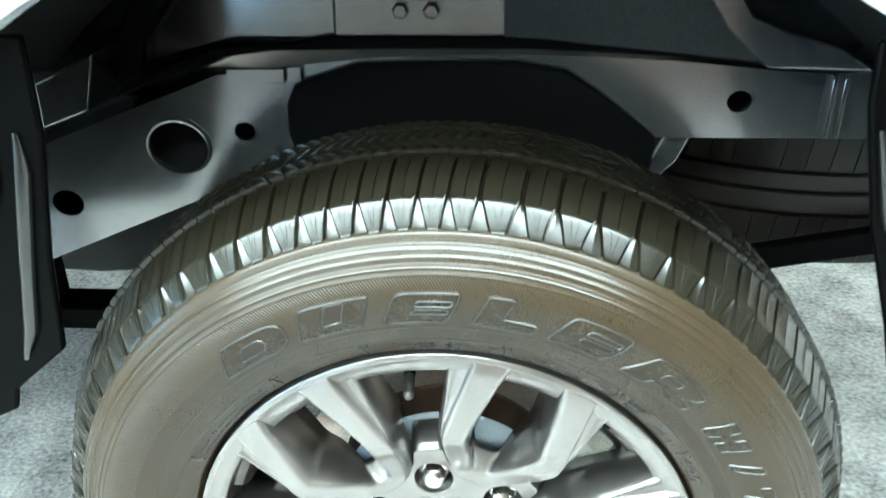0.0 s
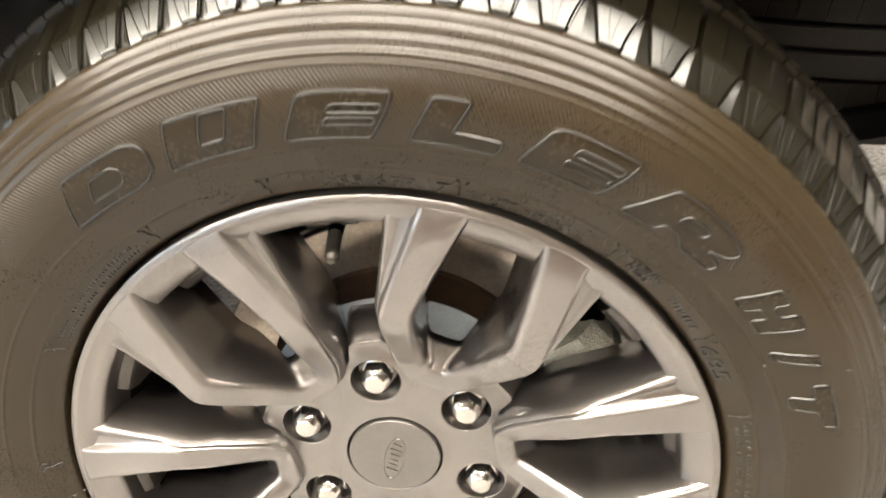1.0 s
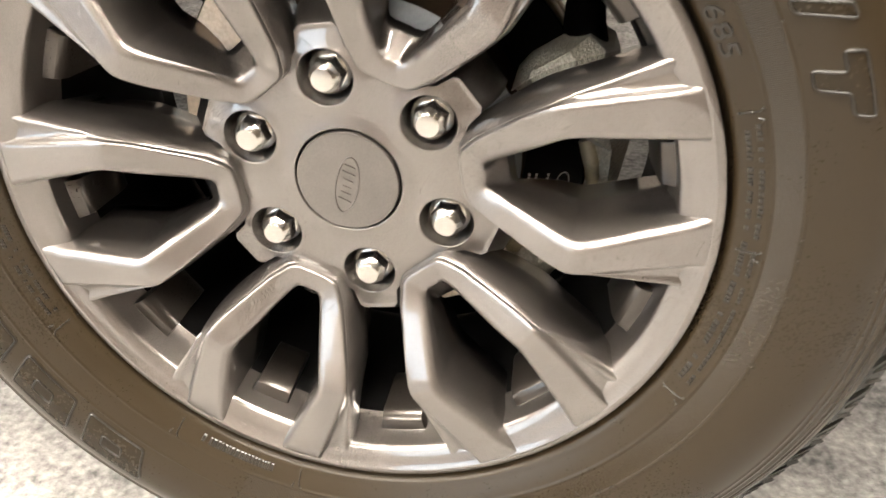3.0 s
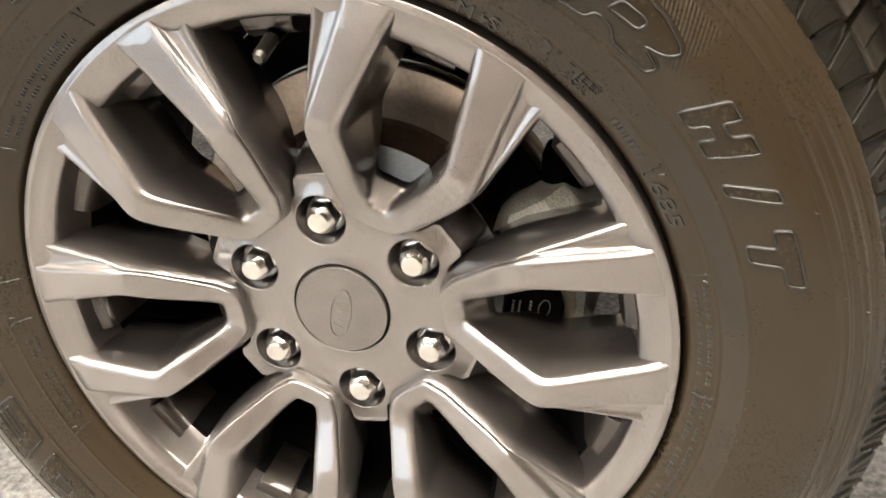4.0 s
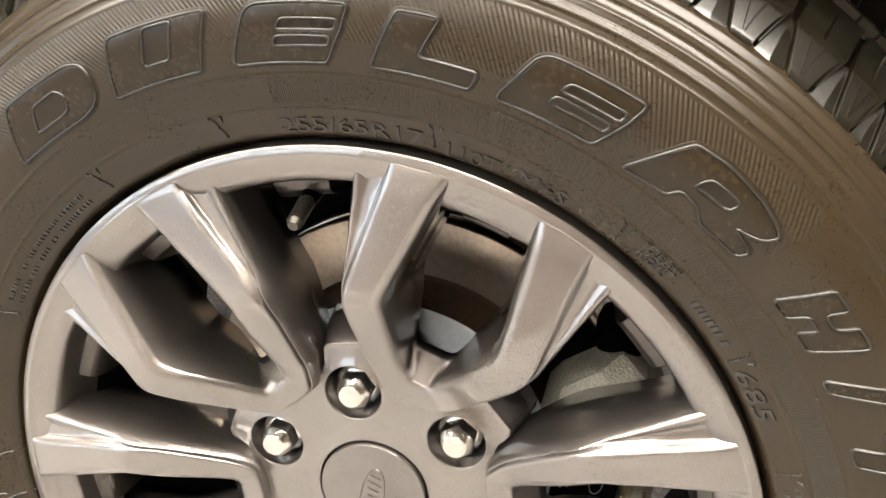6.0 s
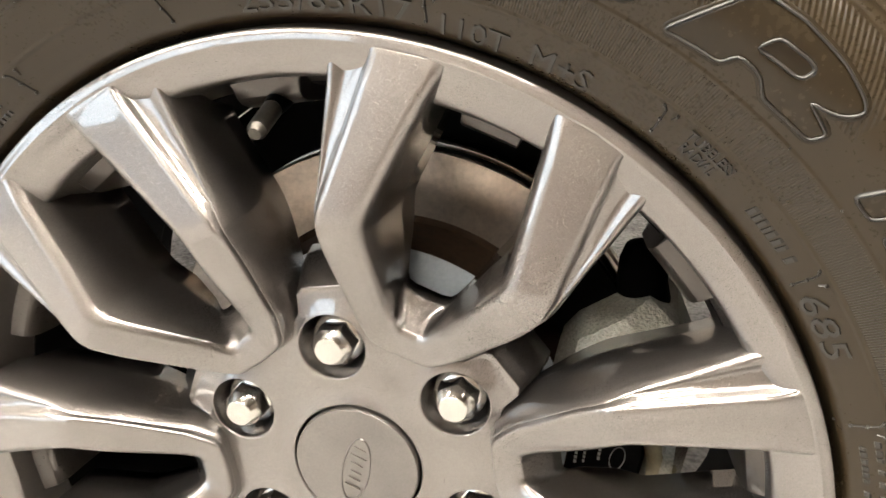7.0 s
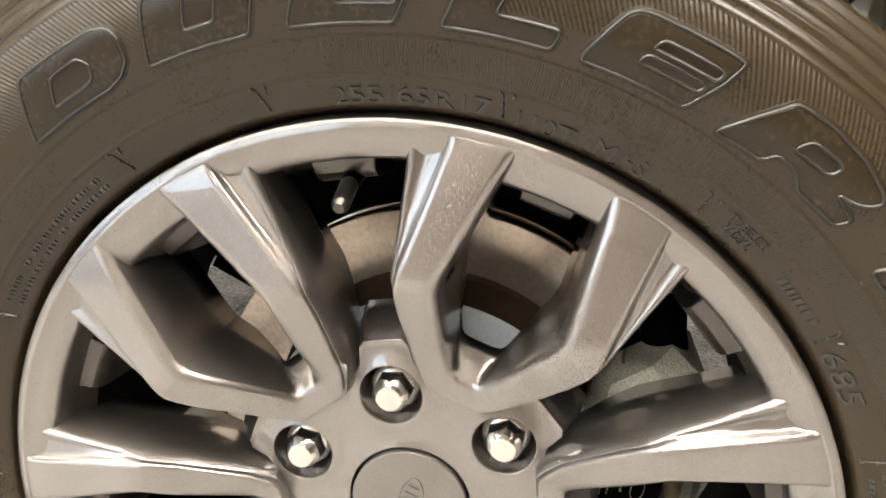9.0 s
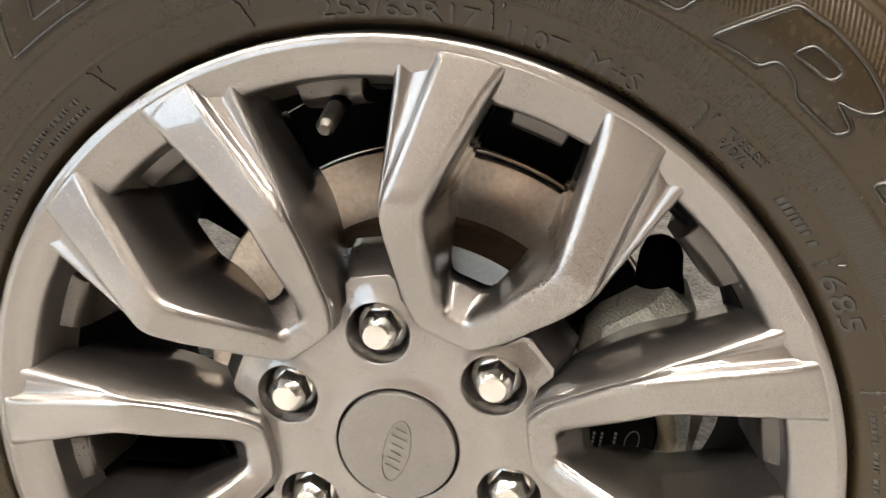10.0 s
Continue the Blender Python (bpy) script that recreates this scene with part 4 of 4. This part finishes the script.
for k in range(6):
    nut = new("lug_nut", nut_mesh)
    nut.parent, nut["label"] = wheel, "bright chrome lug nut"
    nut.matrix_basis = Matrix.Translation(polar(0.0688, UNIT0 + 30 + 60 * k, 0)) @ Matrix.Rotation(radians(17 * k + 8), 4, "Y")
    w = new("washer", washer_mesh)
    w.parent = nut

# tyre valve
bm = bmesh.new()
base, tip = polar(0.2000, 98.6, 0.016), Vector((-0.0280, -0.029, 0.5585))
tube(bm, [base, base.lerp(tip, 0.25), base.lerp(tip, 0.5)], [0.0075, 0.0062, 0.0048], 16)
valve = part("valve", bm, M_BLACK, wheel, "rubber tyre valve with a fluted metal cap", smooth=40)
bm = bmesh.new()
tube(bm, [base.lerp(tip, 0.48), base.lerp(tip, 0.52), base.lerp(tip, 0.93), base.lerp(tip, 1.0)], [0.0036, 0.0047, 0.0045, 0.0028], 18)
part("valve_cap", bm, M_VALVE, valve, smooth=25)

# ---------------------------------------------------------------- the brake behind the wheel
brake = thing("disc_brake", "steel disc brake with cast caliper behind the spokes", "brake")
disc = part("disc", lathe([(0.1120, 0.0880), (0.1512, 0.0880), (0.1524, 0.0890), (0.1524, 0.0960), (0.1495, 0.0965), (0.1495, 0.1035), (0.1524, 0.1040), (0.1524, 0.1110), (0.1120, 0.1120)], segs=180), M_DISC, brake, "machined steel brake disc", smooth=30)
part("disc_neck", lathe([(0.1066, 0.0520), (0.1078, 0.0880), (0.1118, 0.0886), (0.1118, 0.1080), (0.1000, 0.1080), (0.1000, 0.0520)], segs=120), M_NECK, brake, smooth=30)
part("disc_hat", lathe([(0.0300, 0.0495), (0.1030, 0.0495), (0.1062, 0.0512), (0.1065, 0.0600), (0.0300, 0.0600)], segs=120), M_HAT, brake, smooth=30)


def sector(a0, a1, r0, r1, y0, y1, n=20):
    return lathe([(r0, y0), (r1, y0), (r1, y1), (r0, y1)], segs=n, a0=a0, a1=a1)


for a0, a1 in ((48, 153), (188, 320)):
    part("dust_shield", sector(a0, a1, 0.1000, 0.1926, 0.1240, 0.1265, 60), M_BLACK, brake, smooth=30)


def caliper():
    bm = bmesh.new()
    rows = []
    for a, r0, r1, y0, y1 in ((33, 0.128, 0.152, 0.050, 0.105), (31, 0.116, 0.168, 0.042, 0.112), (25, 0.106, 0.176, 0.034, 0.118), (14, 0.130, 0.178, 0.040, 0.118), (4, 0.153, 0.176, 0.052, 0.112), (-12, 0.155, 0.172, 0.056, 0.105), (-24, 0.150, 0.166, 0.060, 0.100)):
        ang = a
        rows.append([polar(r0, ang, y0 + 0.012), polar(r0 + 0.012, ang, y0), polar(r1 - 0.014, ang, y0 + 0.002), polar(r1, ang, y0 + 0.016), polar(r1, ang, y1 - 0.01), polar(r1 - 0.01, ang, y1), polar(r0 + 0.006, ang, y1), polar(r0, ang, y1 - 0.008)])
    vs = grid(bm, rows, wrap_cols=True)
    bm.faces.new(vs[0])
    bm.faces.new(vs[-1])
    return tidy(bm)


cal = part("caliper", caliper(), M_CAST, brake, "rough cast brake caliper", smooth=25, bevel=0.002)
for p, r in ((polar(0.120, -30, 0.046), 0.0075),):
    bm = bmesh.new()
    rows = [[p + Vector((r * math.cos(j * math.tau / 6), y, r * math.sin(j * math.tau / 6))) for j in range(6)] for y in (0.012, -0.004)]
    vs = grid(bm, rows, wrap_cols=True)
    bm.faces.new(vs[0])
    bm.faces.new(vs[1])
    part("caliper_bolt", tidy(bm), M_BRASS, cal, smooth=25, bevel=0.0008)
bm = bmesh.new()
tube(bm, [(0.149, 0.070, 0.386), (0.154, 0.067, 0.372), (0.1585, 0.066, 0.352), (0.155, 0.067, 0.332), (0.145, 0.070, 0.310)], [0.0075, 0.0080, 0.0085, 0.0080, 0.0075], 14)
part("slide_pin_arm", bm, M_BRASS, cal, smooth=40)
bm = bmesh.new()
tube(bm, [polar(0.156, 26, 0.078), polar(0.161, 29, 0.076), polar(0.166, 33, 0.072), polar(0.173, 36.5, 0.068), polar(0.178, 38.5, 0.066), polar(0.181, 39.3, 0.066)], [0.014, 0.0145, 0.0135, 0.0125, 0.010, 0.004], 20)
part("rubber_boot", bm, M_MATT, cal, "black rubber boot", smooth=50)


def carrier():
    """Cast carrier leg at the caliper's lower end."""
    bm = bmesh.new()
    rows = []
    for a, r0, r1, y0 in ((-22, 0.128, 0.160, 0.050), (-27, 0.120, 0.160, 0.046), (-33, 0.118, 0.158, 0.046), (-37, 0.124, 0.160, 0.048), (-41, 0.130, 0.154, 0.052)):
        rows.append([polar(r0, a, y0 + 0.006), polar(r0 + 0.005, a, y0), polar(r1 - 0.006, a, y0), polar(r1, a, y0 + 0.007), polar(r1, a, y0 + 0.05), polar(r0, a, y0 + 0.05)])
    vs = grid(bm, rows, wrap_cols=True)
    bm.faces.new(vs[0])
    bm.faces.new(vs[-1])
    return tidy(bm)


# added black sector that hides the disc where the boots would
part("boot_stand_in", sector(27, 47, 0.1120, 0.1520, 0.0700, 0.0760), M_MATT, cal, "black sheet that stands for the dark boots in front of the disc", smooth=30)
part("carrier", carrier(), M_CAST, cal, smooth=25, bevel=0.002)


def pad_plate():
    bm = bmesh.new()
    outline = [(0.100, 0.380), (0.112, 0.394), (0.134, 0.398), (0.148, 0.390), (0.1505, 0.368), (0.147, 0.346), (0.136, 0.334), (0.116, 0.332), (0.102, 0.344)]
    prism(bm, [(x - 0.0015, z - 0.0125) for x, z in outline], 0.0715, 0.0876)
    return tidy(bm)


pad = part("brake_pad", pad_plate(), M_BLACK, brake, "black pad plate with small printed marks", smooth=25, bevel=0.002)
for x, z, w, h in ((0.1100, 0.3570, 0.0016, 0.0020), (0.1103, 0.3600, 0.0016, 0.0020), (0.1106, 0.3630, 0.0016, 0.0018), (0.1109, 0.3660, 0.0016, 0.0020), (0.1150, 0.3580, 0.0014, 0.0018), (0.1153, 0.3608, 0.0014, 0.0018), (0.1156, 0.3636, 0.0014, 0.0018), (0.1159, 0.3664, 0.0014, 0.0018), (0.1235, 0.3610, 0.0016, 0.0022), (0.1238, 0.3642, 0.0016, 0.0020), (0.1241, 0.3672, 0.0016, 0.0020)):
    bm = bmesh.new()
    box(bm, x - 0.0015, x + w - 0.0015, 0.0709, 0.0714, z - 0.0125, z + h - 0.0125)
    part("printed_bar", tidy(bm), M_PRINT, pad, smooth=0)
bm = bmesh.new()
rows = []
for i in range(40):
    t = i * math.tau / 40
    rows.append([Vector((0.1335 + (0.0042 + o) * math.cos(t) + 0.15 * 0.0085 * math.sin(t), y, 0.3510 + (0.0078 + o) * math.sin(t))) for o, y in ((-0.00022, 0.0714), (-0.00022, 0.0709), (0.00022, 0.0709), (0.00022, 0.0714))])
grid(bm, rows, wrap_rows=True, wrap_cols=True)
part("printed_oval", tidy(bm), M_PRINT, pad, smooth=0)
bm = bmesh.new()
box(bm, 0.1213, 0.1258, 0.0709, 0.0714, 0.3335, 0.3375)
part("printed_spot", tidy(bm), M_ORANGE, pad, smooth=0)

# axle tube and drum of the hub behind
bm = bmesh.new()
tube(bm, [(0, 0.085, ZC), (0, 0.10, ZC), (0, 0.13, ZC), (0, 0.16, ZC), (0, 1.4, ZC)], [0.09, 0.09, 0.07, 0.045, 0.045], 32)
part("axle_tube", tidy(bm), M_BLACK, brake, smooth=40)

# ---------------------------------------------------------------- the truck round the wheel
truck = thing("pickup_truck", "white pickup truck, seen at its black rear wheel arch", "truck")


def frame_rail():
    """A black box rail that kinks up over the axle, with round holes."""
    bm = bmesh.new()
    low = [(-0.80, 0.395), (-0.60, 0.473), (-0.477, 0.525), (-0.367, 0.572), (-0.273, 0.612), (-0.17, 0.660), (-0.06, 0.682), (0.06, 0.686), (0.233, 0.686), (0.373, 0.687), (0.90, 0.688)]
    top = [(0.90, 0.752), (0.373, 0.755), (0.318, 0.757), (0.218, 0.766), (0.141, 0.770), (0.04, 0.772), (-0.08, 0.768), (-0.173, 0.758), (-0.248, 0.748), (-0.36, 0.705), (-0.50, 0.650), (-0.80, 0.540)]
    pts = low + top
    def loop(points, y):
        vs = [bm.verts.new((x, y, z)) for x, z in points]
        return vs, [bm.edges.new((vs[i], vs[(i + 1) % len(vs)])) for i in range(len(vs))]
    front, edges = loop(pts, 0.25)
    holes = []
    for x, z, rx, rz in ((-0.300, 0.669, 0.033, 0.0295), (-0.226, 0.687, 0.0115, 0.0105), (0.284, 0.725, 0.0125, 0.0115), (-0.439, 0.599, 0.018, 0.016)):
        vs, es = loop([(x + rx * math.cos(j * math.tau / 32), z + rz * math.sin(j * math.tau / 32)) for j in range(32)], 0.25)
        edges += es
        holes.append(vs)
    bmesh.ops.triangle_fill(bm, edges=edges, use_beauty=True, use_dissolve=False)
    back = [bm.verts.new((v.co.x, 0.33, v.co.z)) for v in front]
    for i in range(len(front)):
        j = (i + 1) % len(front)
        bm.faces.new((front[i], front[j], back[j], back[i]))
    bm.faces.new(back)
    for vs in holes:
        deep = [bm.verts.new((v.co.x, 0.256, v.co.z)) for v in vs]
        for i in range(len(vs)):
            j = (i + 1) % len(vs)
            bm.faces.new((vs[i], vs[j], deep[j], deep[i]))
    return tidy(bm)


rail = part("frame_rail", frame_rail(), M_FRAME, truck, "glossy black steel frame rail with round holes", smooth=30)
bm = bmesh.new()
rows = []
for j in range(40):
    t = j * math.tau / 40
    rows.append([Vector((-0.300 + (0.033 + o) * math.cos(t), y, 0.669 + (0.0295 + o) * math.sin(t))) for o, y in ((-0.001, 0.252), (-0.0005, 0.2455), (0.0015, 0.2450), (0.003, 0.2500))])
grid(bm, rows, wrap_rows=True)
bmesh.ops.recalc_face_normals(bm, faces=bm.faces)
part("hole_flange", bm, M_FRAME, rail, smooth=40)


def bracket_box(name, x0, x1, y0, y1, z0, z1, mat, parent, bevel=0.003):
    bm = bmesh.new()
    box(bm, x0, x1, y0, y1, z0, z1)
    return part(name, tidy(bm), mat, parent, smooth=25, bevel=bevel)


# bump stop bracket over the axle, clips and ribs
# the bracket runs on to the right as the tyre's dark reflection in the rail
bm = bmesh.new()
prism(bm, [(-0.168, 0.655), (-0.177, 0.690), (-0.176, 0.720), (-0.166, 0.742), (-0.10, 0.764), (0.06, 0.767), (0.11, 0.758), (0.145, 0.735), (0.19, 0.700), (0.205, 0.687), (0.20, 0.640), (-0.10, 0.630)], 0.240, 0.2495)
part("bracket_and_dark_patch", tidy(bm), M_MATT, truck, smooth=25, bevel=0.004)
bracket_box("rail_clip", -0.236, -0.176, 0.243, 0.2495, 0.742, 0.757, M_FRAME, rail, 0.001)
bracket_box("rail_clip", -0.172, -0.158, 0.241, 0.2495, 0.744, 0.760, M_FRAME, rail, 0.001)
bracket_box("rail_rib", 0.368, 0.373, 0.240, 0.2495, 0.690, 0.752, M_FRAME, rail, 0.001)
bracket_box("rail_rib", 0.379, 0.384, 0.240, 0.2495, 0.690, 0.752, M_FRAME, rail, 0.001)
bm = bmesh.new()
prism(bm, [(0.222, 0.690), (0.246, 0.690), (0.232, 0.655), (0.205, 0.625), (0.195, 0.630)], 0.262, 0.275)
part("rail_strut", tidy(bm), M_FRAME, rail, smooth=25, bevel=0.002)


def wheelhouse():
    """The panel above the rail and the arch that curves out to the fender."""
    bm = bmesh.new()
    rows = []
    for k in range(33):
        a = 44 + 94 * k / 32
        row = []
        for y, r in ((0.36, 0.470), (0.30, 0.500), (0.26, 0.560), (0.18, 0.600), (0.08, 0.608), (0.015, 0.590)):
            row.append(polar(r, a, y))
        rows.append(row)
    grid(bm, rows)
    bmesh.ops.solidify(bm, geom=bm.faces[:], thickness=0.004)
    bmesh.ops.recalc_face_normals(bm, faces=bm.faces)
    return bm


part("wheelhouse_liner", wheelhouse(), M_LINER, truck, "black felt wheelhouse liner", smooth=40)


def inner_panel():
    """Pressed black panel of the bed's side above the rail, with ribs."""
    bm = bmesh.new()
    xs = [-0.9, -0.50, -0.40, -0.30, -0.22, -0.122, -0.118, -0.066, -0.062, -0.004, 0.0, 0.046, 0.050, 0.14, 0.24, 0.30, 0.36, 0.9]
    rows = []
    for x in xs:
        lift = 0.008 if (-0.12 < x < 0.048) else 0.0
        low = 0.778 if -0.25 < x < 0.2 else (0.778 - 0.42 * (abs(x + 0.25)) if x < 0 else 0.772)
        rows.append([Vector((x, 0.262, max(low, 0.60))), Vector((x, 0.246 - lift, max(low, 0.60) + 0.012)), Vector((x, 0.250 - lift, 0.84)), Vector((x, 0.262 - lift, 0.92)), Vector((x, 0.262, 1.10))])
    grid(bm, rows)
    bmesh.ops.solidify(bm, geom=bm.faces[:], thickness=-0.003)
    bmesh.ops.recalc_face_normals(bm, faces=bm.faces)
    return bm


panel = part("bed_side_panel", inner_panel(), M_FRAME, truck, "glossy black pressed panel above the rail", smooth=25)
for x in (-0.054, -0.024):
    bm = bmesh.new()
    tube(bm, [(x, 0.2385, 0.818), (x, 0.232, 0.818), (x, 0.230, 0.818)], [0.0085, 0.0085, 0.006], 6)
    part("panel_bolt", bm, M_FRAME, panel, smooth=25)
def sheet(name, outline, y0, y1, mat, label=""):
    bm = bmesh.new()
    prism(bm, outline, y0, y1)
    return part(name, tidy(bm), mat, truck, label, smooth=25, bevel=0.002)


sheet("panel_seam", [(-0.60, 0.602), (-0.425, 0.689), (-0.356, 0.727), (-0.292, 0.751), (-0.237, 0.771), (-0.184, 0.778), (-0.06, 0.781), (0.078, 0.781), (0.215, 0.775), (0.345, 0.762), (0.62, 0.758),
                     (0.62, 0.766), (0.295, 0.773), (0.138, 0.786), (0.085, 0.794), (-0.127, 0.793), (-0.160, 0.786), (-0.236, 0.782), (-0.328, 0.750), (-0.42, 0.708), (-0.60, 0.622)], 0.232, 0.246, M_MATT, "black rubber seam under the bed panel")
sheet("arch_plate", [(-0.424, 0.748), (-0.358, 0.780), (-0.373, 0.721), (-0.426, 0.701)], 0.213, 0.220, M_FRAME, "grey reflecting plate of the wheel arch")
sheet("arch_fin", [(-0.354, 0.781), (-0.330, 0.752), (-0.345, 0.735), (-0.371, 0.723)], 0.206, 0.212, M_MATT)
# black strip in the shape of a dark reflection, not a strut
sheet("arch_dark_strip", [(-0.345, 0.745), (-0.330, 0.80), (-0.290, 0.86), (-0.255, 0.86), (-0.310, 0.790), (-0.318, 0.752)], 0.226, 0.240, M_MATT, "black strip that stands for a dark reflection in the wheel arch")
# dark sheet laid over the bed panel where it falls into shade
sheet("panel_shade_sheet", [(0.044, 0.90), (0.225, 0.90), (0.262, 0.82), (0.302, 0.768), (0.215, 0.778), (0.085, 0.790), (0.046, 0.793)], 0.232, 0.242, M_LINER, "dark sheet put in for the shaded part of the bed panel")
sheet("arch_plate", [(0.222, 0.850), (0.250, 0.808), (0.290, 0.774), (0.386, 0.772), (0.353, 0.793), (0.308, 0.806), (0.271, 0.821), (0.252, 0.850)], 0.199, 0.206, M_FRAME, "grey reflecting plate of the wheel arch")


def fender():
    """White outer panel with the round wheel opening and its black lip."""
    bm = bmesh.new()
    n = 72
    rows = []
    for k in range(n + 1):
        a = -12 + 204 * k / n
        c, s = math.cos(radians(a)), math.sin(radians(a))
        edge = 0.578
        inner = Vector((edge * c, 0.012, ZC + edge * s))
        turned = Vector((edge * c, -0.040, ZC + edge * s))
        wide = min(1.6 / max(abs(c), 1e-3), (1.35 - ZC) / max(abs(s), 1e-3) if s > 0 else 0.02 / max(abs(s), 1e-3) + 0.6, 1.6)
        far = Vector((wide * c, -0.046, ZC + wide * s))
        row = [inner, turned, Vector(((edge + 0.015) * c, -0.049, ZC + (edge + 0.015) * s)), Vector(((edge + 0.05) * c, -0.047, ZC + (edge + 0.05) * s)), far]
        rows.append(row)
    grid(bm, rows)
    bmesh.ops.solidify(bm, geom=bm.faces[:], thickness=0.002)
    bmesh.ops.recalc_face_normals(bm, faces=bm.faces)
    return bm


part("fender", fender(), M_WHITE, truck, "white painted bed side with a round wheel opening", smooth=40)


def arch_guard(outline, ribs, side):
    """A moulded black guard at the end of the wheel arch, with upright ribs."""
    bm = bmesh.new()
    prism(bm, outline, 0.002, 0.010)
    guard = part("arch_guard", tidy(bm), M_BLACK, truck, "moulded black plastic arch guard", smooth=25, bevel=0.003)
    for path in ribs:
        bm = bmesh.new()
        tube(bm, [(x, 0.002, z) for x, z in path], [0.003] + [0.0075] * (len(path) - 2) + [0.003], 12)
        part("guard_rib", tidy(bm), M_GLOSS, guard, smooth=60)


arch_guard([(-0.303, 0.852), (-0.306, 0.776), (-0.325, 0.667), (-0.334, 0.576), (-0.388, 0.530), (-0.394, 0.507), (-0.414, 0.497), (-0.742, 0.450), (-0.742, 0.852)],
           ([(-0.326, 0.778), (-0.328, 0.746), (-0.343, 0.672), (-0.357, 0.598), (-0.370, 0.566)], [(-0.348, 0.767), (-0.355, 0.735), (-0.370, 0.683)]), -1)
arch_guard([(0.300, 0.852), (0.303, 0.804), (0.325, 0.711), (0.356, 0.620), (0.368, 0.577), (0.738, 0.535), (0.738, 0.852)], ([(0.315, 0.788), (0.334, 0.725), (0.357, 0.661)],), 1)

# floor of the bed above, tank and lower beams
# both bed slabs are out of view, carried forward to shade the left carpet
bracket_box("unseen_bed_floor", -2.0, 1.4, 0.262, 1.6, 0.95, 1.00, M_BLACK, truck, 0.004)
bracket_box("unseen_bed_top", -2.0, 1.4, -0.042, 1.6, 1.36, 1.40, M_WHITE, truck, 0.006)
bm = bmesh.new()
rows = []
for x, low in ((-1.0, 0.42), (-0.62, 0.405), (-0.52, 0.400), (-0.468, 0.404), (-0.440, 0.432), (-0.400, 0.480), (-0.30, 0.56)):
    rows.append([Vector((x, 0.44, 0.74)), Vector((x, 0.42, 0.70)), Vector((x, 0.42, low + 0.03)), Vector((x, 0.435, low)), Vector((x, 0.85, low)), Vector((x, 0.85, 0.74))])
vs = grid(bm, rows, wrap_cols=True)
bm.faces.new(vs[0])
bm.faces.new(vs[-1])
part("fuel_tank", tidy(bm), M_LINER, truck, "dark plastic fuel tank under the bed", smooth=40, bevel=0.006)
bracket_box("leaf_spring", -1.0, -0.05, 0.285, 0.335, 0.404, 0.436, M_MATT, truck, 0.003)
bracket_box("spring_post", -0.545, -0.512, 0.290, 0.335, 0.434, 0.530, M_MATT, truck, 0.003)
sheet("spare_carrier", [(0.20, 0.470), (0.355, 0.503), (0.75, 0.580), (0.75, 0.548), (0.372, 0.474), (0.20, 0.440)], 0.350, 0.368, M_MATT, "black bar of the spare carrier")


# ---------------------------------------------------------------- spare tyre under the bed
def spare():
    hold = thing("spare_tyre", "black spare tyre hung flat under the truck bed", "tyre")
    cx, cy, cz = 0.47, 0.762, 0.5625
    def ring(prof, segs=160):
        bm = bmesh.new()
        rows = [[Vector((cx + r * math.cos(i * math.tau / segs), cy + r * math.sin(i * math.tau / segs), cz + z)) for r, z in prof] for i in range(segs)]
        grid(bm, rows, wrap_rows=True, wrap_cols=True)
        return tidy(bm)
    # carcass is blacker than the blocks: the grooves' shade is in its colour
    part("carcass", ring([(0.23, -0.10), (0.30, -0.122), (0.345, -0.105), (0.368, -0.090), (0.374, 0.0), (0.368, 0.090), (0.345, 0.105), (0.30, 0.122), (0.23, 0.10)]), M_MATT, hold, smooth=50)
    bm = bmesh.new()
    for z0, z1, notched in ((-0.0955, -0.0305, True), (-0.0265, -0.0005, False), (0.0035, 0.0255, False), (0.0295, 0.0955, True)):
        n = 84
        for i in range(n):
            gap = 0.025 if notched else 0.0
            skew = 0.02 if notched else 0.0
            vs = []
            for f in (gap, 0.5, 1 - gap):
                for r, z, t in ((0.364, z0, 0), (0.3785, z0 + 0.001, 0), (0.3785, z1 - 0.001, 1), (0.364, z1, 1)):
                    a = (i + f) * math.tau / n + skew * t
                    vs.append(bm.verts.new((cx + r * math.cos(a), cy + r * math.sin(a), cz + z)))
            for k in (0, 4):
                for j in range(3):
                    bm.faces.new((vs[k + j], vs[k + j + 4], vs[k + j + 5], vs[k + j + 1]))
            if notched:
                bm.faces.new(vs[0:4])
                bm.faces.new(vs[8:12])
    bmesh.ops.remove_doubles(bm, verts=bm.verts, dist=1e-5)
    bmesh.ops.recalc_face_normals(bm, faces=bm.faces)
    tagged(part("tread", bm, M_SPARE, hold, smooth=0), kind="stuff")
    bm = bmesh.new()
    tube(bm, [(cx, cy, 0.52), (cx, cy, 0.95)], [0.015, 0.015], 10)
    part("hanger", bm, M_BLACK, hold)


spare()
